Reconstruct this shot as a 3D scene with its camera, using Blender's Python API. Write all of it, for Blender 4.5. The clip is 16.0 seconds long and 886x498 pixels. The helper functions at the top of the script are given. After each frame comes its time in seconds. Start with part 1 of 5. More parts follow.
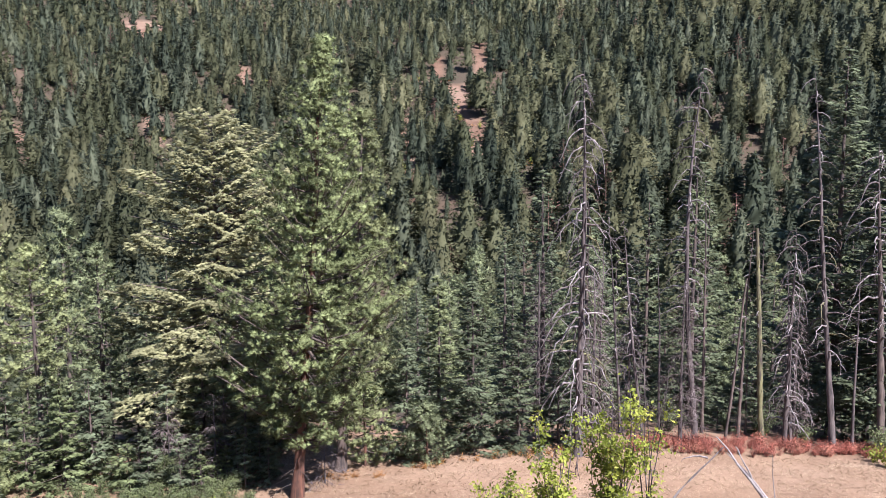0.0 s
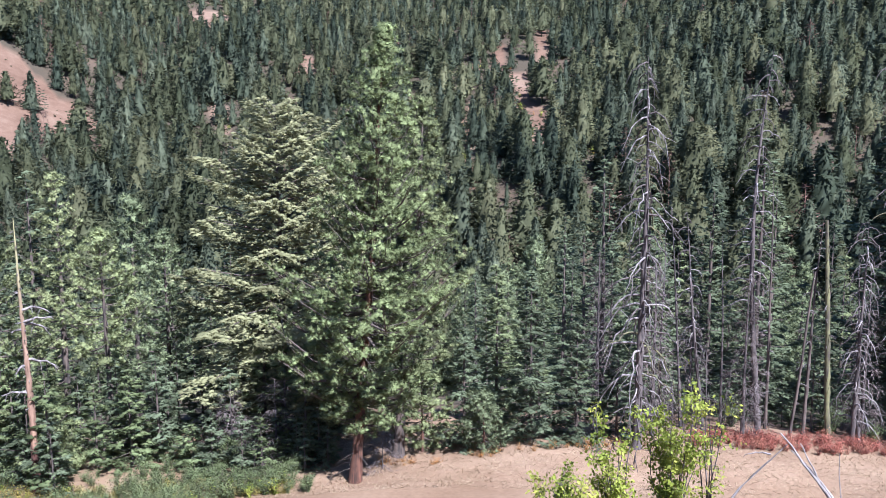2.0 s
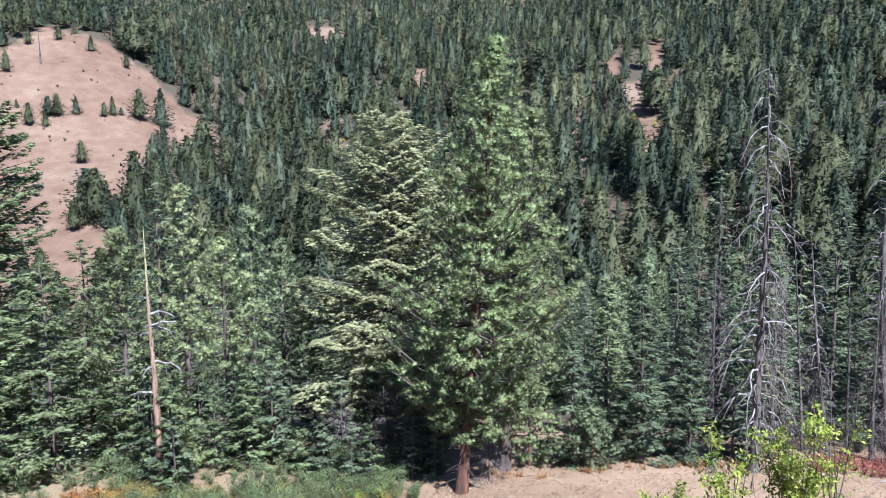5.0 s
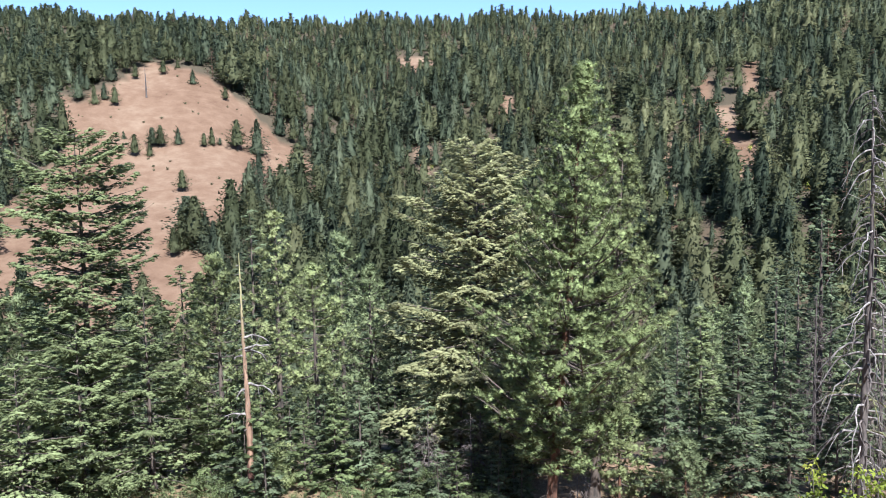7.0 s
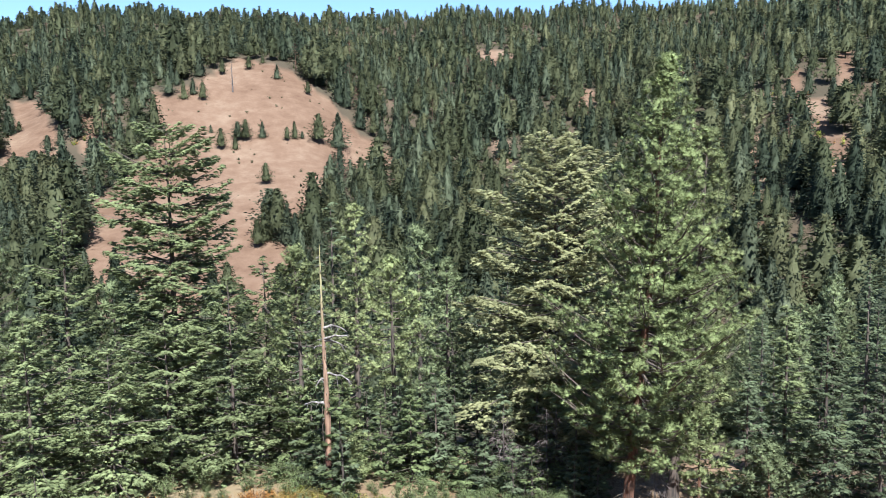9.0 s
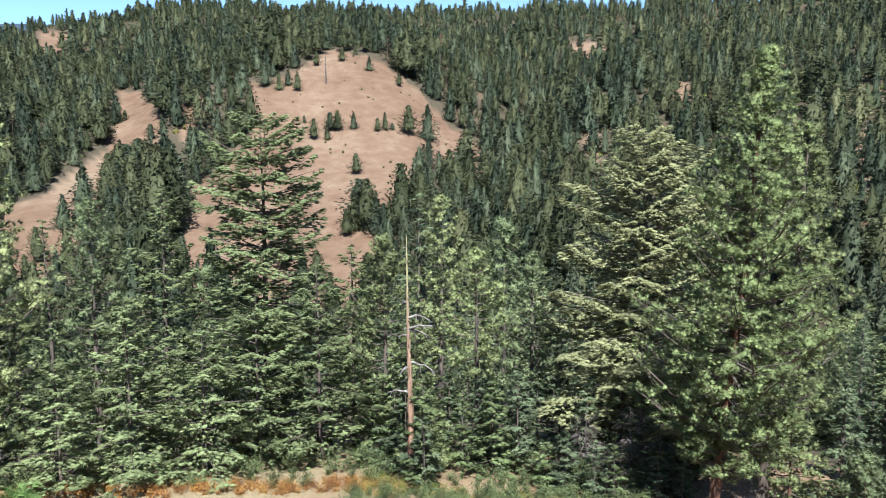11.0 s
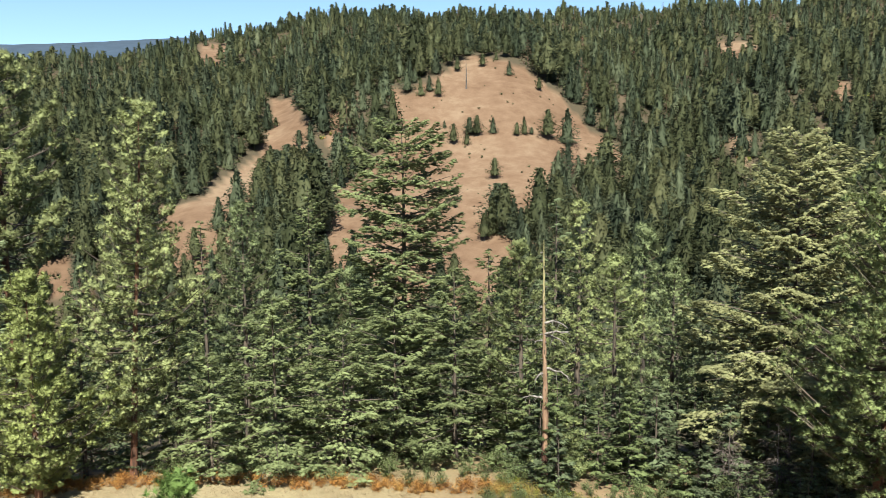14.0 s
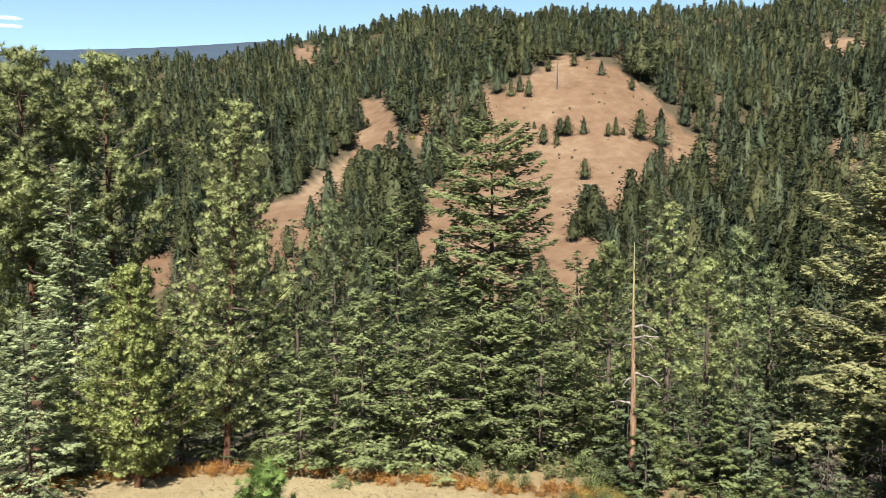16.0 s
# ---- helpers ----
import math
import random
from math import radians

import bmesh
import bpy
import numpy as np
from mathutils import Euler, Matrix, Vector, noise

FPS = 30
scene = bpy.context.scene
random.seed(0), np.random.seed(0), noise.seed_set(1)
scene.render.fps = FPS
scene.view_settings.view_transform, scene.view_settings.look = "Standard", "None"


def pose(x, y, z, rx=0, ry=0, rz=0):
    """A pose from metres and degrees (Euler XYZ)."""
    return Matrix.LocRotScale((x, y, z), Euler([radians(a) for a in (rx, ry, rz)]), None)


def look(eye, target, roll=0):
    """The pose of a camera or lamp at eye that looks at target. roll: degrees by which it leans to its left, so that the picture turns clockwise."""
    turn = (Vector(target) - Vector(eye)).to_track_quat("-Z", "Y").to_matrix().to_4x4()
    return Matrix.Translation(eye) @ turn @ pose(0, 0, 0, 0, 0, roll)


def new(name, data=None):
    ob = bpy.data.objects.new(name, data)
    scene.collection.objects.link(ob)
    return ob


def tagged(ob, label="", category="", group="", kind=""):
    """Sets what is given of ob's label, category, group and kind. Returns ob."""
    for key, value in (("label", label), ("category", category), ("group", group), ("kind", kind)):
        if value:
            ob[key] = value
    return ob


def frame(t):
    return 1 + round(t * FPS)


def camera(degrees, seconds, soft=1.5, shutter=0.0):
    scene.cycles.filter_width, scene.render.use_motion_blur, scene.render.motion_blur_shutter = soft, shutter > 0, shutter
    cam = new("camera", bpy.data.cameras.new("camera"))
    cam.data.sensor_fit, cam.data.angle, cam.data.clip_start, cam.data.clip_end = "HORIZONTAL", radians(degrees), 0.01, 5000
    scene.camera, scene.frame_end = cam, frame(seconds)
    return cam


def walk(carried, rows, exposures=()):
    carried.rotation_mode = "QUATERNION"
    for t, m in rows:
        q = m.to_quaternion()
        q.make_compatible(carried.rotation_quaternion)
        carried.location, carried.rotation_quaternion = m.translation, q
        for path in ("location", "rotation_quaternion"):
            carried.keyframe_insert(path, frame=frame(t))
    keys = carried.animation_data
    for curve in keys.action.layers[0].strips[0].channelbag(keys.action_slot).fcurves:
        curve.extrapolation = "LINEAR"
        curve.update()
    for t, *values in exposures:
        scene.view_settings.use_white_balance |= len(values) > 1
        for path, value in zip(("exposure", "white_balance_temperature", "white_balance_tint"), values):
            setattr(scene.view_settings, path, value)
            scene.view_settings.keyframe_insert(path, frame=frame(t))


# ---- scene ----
cam = camera(55.9, 16.0, soft=0.7)
EYE = 17.8  # the eye stands on a steep slope, this far above the meadow
ROWS = [
    (0.0, -0.085, -7.497, 0.646),
    (0.5, 1.016, -7.668, 0.451),
    (1.0, 1.898, -8.144, 0.156),
    (1.5, 2.906, -8.305, 0.193),
    (2.0, 4.023, -8.226, 0.549),
    (2.5, 5.390, -8.171, 0.689),
    (3.0, 6.940, -8.018, 0.812),
    (3.5, 8.266, -7.824, 0.888),
    (4.0, 9.411, -7.777, 0.852),
    (4.2, 9.740, -7.773, 0.798),
    (6.3, 15.011, -5.890, 1.413),
    (6.5, 15.538, -5.699, 1.379),
    (7.0, 17.490, -5.399, 1.394),
    (7.5, 18.850, -5.420, 1.191),
    (8.0, 20.320, -5.337, 1.003),
    (8.5, 21.458, -5.434, 1.091),
    (8.7, 22.022, -5.550, 1.167),
    (10.8, 28.103, -6.166, 0.508),
    (11.0, 28.881, -6.149, 0.388),
    (11.5, 30.528, -6.130, 0.215),
    (12.0, 32.275, -6.088, 0.218),
    (12.5, 33.652, -5.987, 0.336),
    (13.0, 35.266, -5.946, 0.418),
    (13.5, 36.831, -6.009, 0.418),
    (14.0, 38.320, -5.774, 0.444),
    (14.5, 39.708, -5.564, 0.426),
    (15.0, 41.387, -5.521, 0.330),
    (15.5, 42.808, -5.627, 0.164),
    (16.0, 44.393, -5.712, 0.159),
]
walk(cam, [(t, pose(0, 0, EYE, 90 + pitch, roll, yaw)) for t, yaw, pitch, roll in ROWS],
     [(0, 1.71, 5750, 25), (2, 1.81, 5200, 20), (4, 1.80, 4950, 15), (6.5, 1.72, 5480, 10), (8.5, 1.68, 5620, 8), (11, 1.62, 5620, 4), (12.5, 1.6, 5900, 0), (13.5, 1.53, 6130, -1), (14.2, 1.45, 6650, 0), (16, 1.46, 6800, 3)])

# ---- light ----
SUN_BEARING, SUN_HEIGHT = 143.0, 52.0  # degrees clockwise from +y, degrees above the horizon
world = bpy.data.worlds.new("sky")
scene.world = world
world.use_nodes = True
sky = world.node_tree.nodes.new("ShaderNodeTexSky")
sky.sky_type, sky.sun_disc = "NISHITA", False
sky.sun_elevation, sky.sun_rotation = radians(SUN_HEIGHT), radians(SUN_BEARING)
sky.altitude, sky.dust_density, sky.ozone_density = 1800.0, 0.15, 2.0
world.node_tree.links.new(sky.outputs[0], world.node_tree.nodes["Background"].inputs[0])
world.node_tree.nodes["Background"].inputs[1].default_value = 0.07
sun = new("sun", bpy.data.lights.new("sun", "SUN"))
sun.data.energy, sun.data.angle, sun.data.color = 5.0, radians(0.55), (1.0, 0.95, 0.87)
_b, _h = radians(SUN_BEARING), radians(SUN_HEIGHT)
sun.matrix_world = look((math.sin(_b) * math.cos(_h) * 100, math.cos(_b) * math.cos(_h) * 100, math.sin(_h) * 100), (0, 0, 0))

# ---- materials ----
def nodes_of(name):
    m = bpy.data.materials.new(name)
    m.use_nodes = True
    return m, m.node_tree.nodes, m.node_tree.links, m.node_tree.nodes["Principled BSDF"]


def ramp_of(nodes, stops):
    r = nodes.new("ShaderNodeValToRGB")
    while len(r.color_ramp.elements) < len(stops):
        r.color_ramp.elements.new(0.5)
    for e, (at, col) in zip(r.color_ramp.elements, stops):
        e.position, e.color = at, (*col, 1)
    return r


def noise_of(nodes, links, scale, detail=4.0, rough=0.55, stretch=None):
    geo = nodes.new("ShaderNodeNewGeometry")
    n = nodes.new("ShaderNodeTexNoise")
    n.inputs["Scale"].default_value, n.inputs["Detail"].default_value = scale, detail
    n.inputs["Roughness"].default_value = rough
    if stretch:
        mp = nodes.new("ShaderNodeMapping")
        mp.inputs["Scale"].default_value = stretch
        links.new(geo.outputs["Position"], mp.inputs[0])
        links.new(mp.outputs[0], n.inputs["Vector"])
    else:
        links.new(geo.outputs["Position"], n.inputs["Vector"])
    return n


def leafy(name, dark, mid, light, thin_leaf=0.34, patch=0.35, rough=0.7, clump=1.3):
    """Foliage: shade drifts over the crown and from bough to bough, each spray differs a little, each tree has its own hue."""
    m, nodes, links, bsdf = nodes_of(name)
    geo = nodes.new("ShaderNodeNewGeometry")
    info = nodes.new("ShaderNodeObjectInfo")
    tone = nodes.new("ShaderNodeAttribute")
    tone.attribute_name = "tree_tone"

    def maths(operation, a, b, c=0.0):
        n = nodes.new("ShaderNodeMath")
        n.operation = operation
        for socket, v in zip(n.inputs, (a, b, c)):
            if isinstance(v, float):
                socket.default_value = v
            else:
                links.new(v, socket)
        return n.outputs[0]
    broad = noise_of(nodes, links, patch, 2.0).outputs["Fac"]
    bough = noise_of(nodes, links, clump, 2.0, 0.5).outputs["Fac"]
    shade = maths("MULTIPLY_ADD", bough, 0.9, maths("MULTIPLY", broad, 0.6))
    shade = maths("MULTIPLY_ADD", geo.outputs["Random Per Island"], 0.14, shade)
    ramp = ramp_of(nodes, ((0.22, dark), (0.5, mid), (0.8, light)))
    links.new(maths("SUBTRACT", shade, 0.32), ramp.inputs[0])
    hsv = nodes.new("ShaderNodeHueSaturation")
    links.new(ramp.outputs[0], hsv.inputs["Color"])
    own = maths("MULTIPLY_ADD", info.outputs["Random"], 0.36, 0.82)
    links.new(maths("MULTIPLY", own, maths("MULTIPLY_ADD", tone.outputs["Fac"], 0.38, 1.0)), hsv.inputs["Value"])
    links.new(maths("MULTIPLY_ADD", tone.outputs["Fac"], -0.022, 0.5), hsv.inputs["Hue"])
    links.new(hsv.outputs[0], bsdf.inputs["Base Color"])
    bsdf.inputs["Roughness"].default_value = rough
    bsdf.inputs["Specular IOR Level"].default_value = 0.08
    if thin_leaf:
        tr = nodes.new("ShaderNodeBsdfTranslucent")
        links.new(hsv.outputs[0], tr.inputs["Color"])
        ms = nodes.new("ShaderNodeMixShader")
        ms.inputs[0].default_value = thin_leaf
        links.new(bsdf.outputs[0], ms.inputs[1])
        links.new(tr.outputs[0], ms.inputs[2])
        links.new(ms.outputs[0], nodes["Material Output"].inputs["Surface"])
    return m


def barky(name, dark, light, scale=6.0, flat=0.12, bump=0.5):
    m, nodes, links, bsdf = nodes_of(name)
    n = noise_of(nodes, links, scale, 6.0, 0.7, (1, 1, flat))
    big = noise_of(nodes, links, 1.7, 3.0, 0.6, (1, 1, 0.5))
    add = nodes.new("ShaderNodeMath")
    add.operation = "MULTIPLY_ADD"
    links.new(big.outputs["Fac"], add.inputs[0])
    add.inputs[1].default_value = 0.5
    links.new(n.outputs["Fac"], add.inputs[2])
    ramp = ramp_of(nodes, ((0.6, dark), (0.9, light)))
    links.new(add.outputs[0], ramp.inputs[0])
    links.new(ramp.outputs[0], bsdf.inputs["Base Color"])
    bsdf.inputs["Roughness"].default_value = 0.9
    b = nodes.new("ShaderNodeBump")
    b.inputs["Strength"].default_value, b.inputs["Distance"].default_value = bump, 0.04
    links.new(n.outputs["Fac"], b.inputs["Height"])
    links.new(b.outputs[0], bsdf.inputs["Normal"])
    return m


def earthy(name):
    """Dry late-summer grass on pink-tan soil: broad drifts, patches, and fine straw grain."""
    m, nodes, links, bsdf = nodes_of(name)
    broad = noise_of(nodes, links, 0.018, 4.0, 0.6)
    patch = noise_of(nodes, links, 0.22, 5.0, 0.65)
    grain = noise_of(nodes, links, 5.0, 5.0, 0.7)
    ramp = ramp_of(nodes, ((0.3, (0.099, 0.059, 0.038)), (0.5, (0.143, 0.091, 0.061)), (0.7, (0.19, 0.134, 0.093))))
    sum1 = nodes.new("ShaderNodeMath")
    sum1.operation = "MULTIPLY_ADD"
    links.new(patch.outputs["Fac"], sum1.inputs[0])
    sum1.inputs[1].default_value = 0.55
    links.new(broad.outputs["Fac"], sum1.inputs[2])
    sub = nodes.new("ShaderNodeMath")
    sub.operation = "SUBTRACT"
    links.new(sum1.outputs[0], sub.inputs[0])
    sub.inputs[1].default_value = 0.28
    links.new(sub.outputs[0], ramp.inputs[0])
    g = ramp_of(nodes, ((0.3, (0.78, 0.76, 0.74)), (0.7, (1.1, 1.1, 1.08))))
    links.new(grain.outputs["Fac"], g.inputs[0])
    mul = nodes.new("ShaderNodeMix")
    mul.data_type, mul.blend_type = "RGBA", "MULTIPLY"
    mul.inputs["Factor"].default_value = 1.0
    straw = ramp_of(nodes, ((0.3, (0.155, 0.098, 0.058)), (0.5, (0.215, 0.145, 0.092)), (0.7, (0.28, 0.20, 0.132))))
    links.new(sub.outputs[0], straw.inputs[0])
    cured = ramp_of(nodes, ((0.3, (0.18, 0.138, 0.076)), (0.5, (0.235, 0.19, 0.112)), (0.7, (0.29, 0.245, 0.152))))
    links.new(sub.outputs[0], cured.inputs[0])
    tone = nodes.new("ShaderNodeAttribute")
    tone.attribute_name = "cured_grass"
    blend = nodes.new("ShaderNodeMix")
    blend.data_type = "RGBA"
    links.new(tone.outputs["Fac"], blend.inputs["Factor"])
    links.new(straw.outputs[0], blend.inputs["A"])
    links.new(cured.outputs[0], blend.inputs["B"])
    cover = nodes.new("ShaderNodeAttribute")
    cover.attribute_name = "bunch_grass"
    lay = nodes.new("ShaderNodeMix")
    lay.data_type = "RGBA"
    links.new(cover.outputs["Fac"], lay.inputs["Factor"])
    links.new(ramp.outputs[0], lay.inputs["A"])
    links.new(blend.outputs["Result"], lay.inputs["B"])
    # darker brown wherever the attribute marks ground under the woods
    floor_mask = nodes.new("ShaderNodeAttribute")
    floor_mask.attribute_name = "dark_wood_floor"
    floor_mix = nodes.new("ShaderNodeMix")
    floor_mix.data_type = "RGBA"
    links.new(floor_mask.outputs["Fac"], floor_mix.inputs["Factor"])
    links.new(lay.outputs["Result"], floor_mix.inputs["A"])
    floor_mix.inputs["B"].default_value = (0.062, 0.050, 0.034, 1)
    links.new(floor_mix.outputs["Result"], mul.inputs["A"])
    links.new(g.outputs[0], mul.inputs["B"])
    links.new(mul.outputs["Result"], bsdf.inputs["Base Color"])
    bsdf.inputs["Roughness"].default_value = 0.95
    bsdf.inputs["Specular IOR Level"].default_value = 0.1
    b = nodes.new("ShaderNodeBump")
    b.inputs["Strength"].default_value, b.inputs["Distance"].default_value = 0.6, 0.3
    links.new(patch.outputs["Fac"], b.inputs["Height"])
    links.new(b.outputs[0], bsdf.inputs["Normal"])
    return m


PINE = leafy("pine_needles", (0.099, 0.110, 0.050), (0.218, 0.244, 0.110), (0.305, 0.342, 0.153))
PINE_DULL = leafy("pine_needles_dull", (0.126, 0.139, 0.063), (0.266, 0.289, 0.133), (0.338, 0.370, 0.171))
PINE_BLUE = leafy("pine_needles_bluish", (0.076, 0.089, 0.045), (0.170, 0.199, 0.100), (0.239, 0.278, 0.140))
PINE_YELLOW = leafy("pine_needles_yellowish", (0.138, 0.155, 0.058), (0.294, 0.327, 0.123), (0.370, 0.410, 0.158))
PINE_DEEP = leafy("pine_needles_deep_green", (0.066, 0.078, 0.033), (0.188, 0.222, 0.095), (0.301, 0.355, 0.152))
FIR_PALE = leafy("fir_needles_pale", (0.143, 0.141, 0.073), (0.288, 0.288, 0.145), (0.334, 0.332, 0.167))
FIR_GREY = leafy("fir_needles_greyish", (0.146, 0.168, 0.092), (0.324, 0.370, 0.205), (0.457, 0.520, 0.292))
FIR = leafy("fir_needles", (0.083, 0.098, 0.045), (0.185, 0.214, 0.099), (0.259, 0.296, 0.138))
# also used deep in the stand, where its darkness stands in for shade
FIR_DARK = leafy("fir_needles_dark", (0.053, 0.064, 0.036), (0.114, 0.138, 0.077), (0.161, 0.193, 0.107))
FIR_BRIGHT = leafy("fir_needles_bright", (0.066, 0.079, 0.035), (0.144, 0.174, 0.076), (0.201, 0.243, 0.105))
# some blue of distance haze is mixed into these hill needle colours
FAR_FIR = leafy("hazed_hill_fir_needles", (0.042, 0.049, 0.029), (0.079, 0.093, 0.056), (0.122, 0.141, 0.084), 0.45, 0.05, 0.7, 0.28)
FAR_BLUE = leafy("hazed_bluish_hill_fir_needles", (0.033, 0.041, 0.025), (0.060, 0.074, 0.046), (0.093, 0.113, 0.071), 0.45, 0.05, 0.7, 0.28)
FAR_PINE = leafy("hazed_hill_pine_needles", (0.049, 0.054, 0.027), (0.094, 0.101, 0.051), (0.145, 0.156, 0.080), 0.45, 0.05, 0.7, 0.28)
FAR_DEAD = leafy("rusty_needles", (0.054, 0.032, 0.024), (0.115, 0.068, 0.048), (0.177, 0.122, 0.081), 0.1, 0.1)
PINE_FRESH = leafy("fresh_pine_needles", (0.074, 0.108, 0.034), (0.165, 0.240, 0.075), (0.231, 0.336, 0.105))
LEAF_YELLOW = leafy("yellow_green_leaves", (0.10, 0.13, 0.02), (0.24, 0.28, 0.045), (0.42, 0.40, 0.09), 0.4, 1.5, 0.45)
LEAF_RED = leafy("red_leaves", (0.15, 0.045, 0.032), (0.33, 0.115, 0.08), (0.47, 0.24, 0.155), 0.3, 0.6)
LEAF_RUST = leafy("rusty_leaves", (0.20, 0.085, 0.028), (0.40, 0.19, 0.055), (0.52, 0.34, 0.11), 0.3, 0.6)
LEAF_GOLD = leafy("golden_weed_leaves", (0.13, 0.11, 0.03), (0.30, 0.25, 0.065), (0.46, 0.36, 0.10), 0.3, 0.8)
STRAW = leafy("dry_grass", (0.20, 0.14, 0.085), (0.33, 0.245, 0.155), (0.48, 0.38, 0.25), 0.3, 0.25, 0.85)
BARK_RED = barky("red_brown_bark", (0.036, 0.018, 0.011), (0.150, 0.064, 0.036))
BARK_DARK = barky("dark_bark", (0.03, 0.024, 0.02), (0.12, 0.09, 0.07))
BARK_GREY = barky("grey_weathered_wood", (0.028, 0.023, 0.021), (0.125, 0.102, 0.09))
BARK_BLEACHED = barky("bleached_wood", (0.070, 0.060, 0.055), (0.27, 0.24, 0.22))
BARK_LICHEN = barky("lichen_on_wood", (0.045, 0.036, 0.028), (0.15, 0.145, 0.062))


def snag_wood(name):
    """A barkless trunk: red-brown bark still on its foot, bare tan wood above, yellow lichen on the spike."""
    m, nodes, links, bsdf = nodes_of(name)
    place_in = nodes.new("ShaderNodeTexCoord")
    split = nodes.new("ShaderNodeSeparateXYZ")
    links.new(place_in.outputs["Object"], split.inputs[0])
    edge = noise_of(nodes, links, 2.5, 4.0, 0.6, (1, 1, 0.5))
    streak = noise_of(nodes, links, 9.0, 6.0, 0.7, (1, 1, 0.1))
    high = nodes.new("ShaderNodeMath")
    high.operation = "MULTIPLY_ADD"
    links.new(edge.outputs["Fac"], high.inputs[0])
    high.inputs[1].default_value = 2.4
    links.new(split.outputs["Z"], high.inputs[2])
    share = nodes.new("ShaderNodeMapRange")
    links.new(high.outputs[0], share.inputs[0])
    share.inputs["From Min"].default_value, share.inputs["From Max"].default_value = 1.2, 15.2
    kind = ramp_of(nodes, ((0.16, (0.075, 0.030, 0.020)), (0.20, (0.21, 0.125, 0.080)), (0.62, (0.235, 0.152, 0.100)), (0.74, (0.22, 0.18, 0.10)), (0.95, (0.29, 0.27, 0.13))))
    links.new(share.outputs[0], kind.inputs[0])
    grain = ramp_of(nodes, ((0.32, (0.42, 0.38, 0.36)), (0.62, (1.2, 1.2, 1.2))))
    links.new(streak.outputs["Fac"], grain.inputs[0])
    mul = nodes.new("ShaderNodeMix")
    mul.data_type, mul.blend_type = "RGBA", "MULTIPLY"
    mul.inputs["Factor"].default_value = 1.0
    links.new(kind.outputs[0], mul.inputs["A"])
    links.new(grain.outputs[0], mul.inputs["B"])
    links.new(mul.outputs["Result"], bsdf.inputs["Base Color"])
    bsdf.inputs["Roughness"].default_value = 0.9
    b = nodes.new("ShaderNodeBump")
    b.inputs["Strength"].default_value, b.inputs["Distance"].default_value = 0.6, 0.04
    links.new(streak.outputs["Fac"], b.inputs["Height"])
    links.new(b.outputs[0], bsdf.inputs["Normal"])
    return m


SNAG_WOOD = snag_wood("barkless_snag_wood")
SOIL = earthy("dry_grass_slope")

# ---- terrain: a slope down from the eye, a meadow bench, a valley, and the ridge across it ----
CREST, RIDGE = 700.0, ((-180, 7.0), (-80, 4.6), (-70, 5.4), (-64, 6.0), (-61.2, 6.3), (-58.7, 6.5), (-56.1, 7.0), (-55, 7.6), (-52, 8.1), (-49.8, 8.4), (-47.9, 9.2), (-45.3, 9.6), (-40, 9.7), (-36, 9.5), (-32, 9.3), (-19, 9.4), (-6, 9.3), (4, 9.8), (28, 11.5), (90, 9.0), (180, 7.0))
NEAR = ((0, 16.2), (5, 14.4), (12, 11.3), (20, 7.4), (30, 3.0), (36, 0.9), (40, 0.1), (46, 0.0), (52, -0.6), (60, -2.6), (70, -5.5), (110, -18), (160, -32))


def land(x, y):
    """Height of the ground at x, y (arrays)."""
    x, y = np.asarray(x, float), np.asarray(y, float)
    far = np.hypot(x, y)
    bearing = np.degrees(np.arctan2(x, y))
    crest = EYE + CREST * np.tan(np.radians(np.interp(bearing, *zip(*RIDGE))))
    z = np.interp(far, *zip(*NEAR))
    rise = np.clip((far - 160) / (CREST - 160), 0, 1)
    z = np.where(far > 160, -32 + (crest + 32) * rise ** 0.95, z)
    z = np.where(far > CREST, crest - (far - CREST) * 0.12, z)

    def swell(at_bearing, at_far, wide, deep, high):
        a = radians(at_bearing)
        across = x * math.cos(a) - y * math.sin(a)
        along = x * math.sin(a) + y * math.cos(a) - at_far
        return high * np.exp(-(across / wide) ** 2 - (along / deep) ** 2)
    z = z + swell(-36, 435, 58, 115, 20) + swell(-22, 360, 45, 120, -10) + swell(-58, 330, 55, 110, 9) + swell(-49, 380, 25, 110, -8)
    z = z + swell(2, 380, 90, 120, 9) + swell(-12, 330, 40, 130, -7) + swell(20, 350, 60, 150, 6)
    rough = np.clip((far - 55) / 200, 0, 1)
    z = z + rough * (2.2 * np.sin(x / 23 + 1.3) * np.sin(y / 31) + 1.2 * np.sin(x / 9.0 + y / 13) + 3.0 * np.sin(x / 61 - y / 47))
    z = z + np.clip((far - 37) / 3, 0, 1) * (0.10 * np.sin(x / 1.7 + 0.6) * np.sin(y / 2.1) + 0.12 * np.sin(x / 5.1 - y / 3.7))
    behind = np.clip((np.abs(bearing) - 95) / 40, 0, 1)
    hill = 16.2 + np.minimum(far, 300) * 0.32
    level = np.exp(-(far / 2.0) ** 2)  # the small flat spot where one stands
    return (z * (1 - behind) + hill * behind) * (1 - level) + 16.2 * level


def at_height(x, y):
    return float(land(np.array([x]), np.array([y]))[0])


def mesh_of(name, verts, faces, material, smooth=False):
    me = bpy.data.meshes.new(name)
    me.from_pydata(np.asarray(verts).tolist(), [], faces if isinstance(faces, list) else faces.tolist())
    me.materials.append(material)
    if smooth:
        me.polygons.foreach_set("use_smooth", [True] * len(me.polygons))
    me.update()
    return me


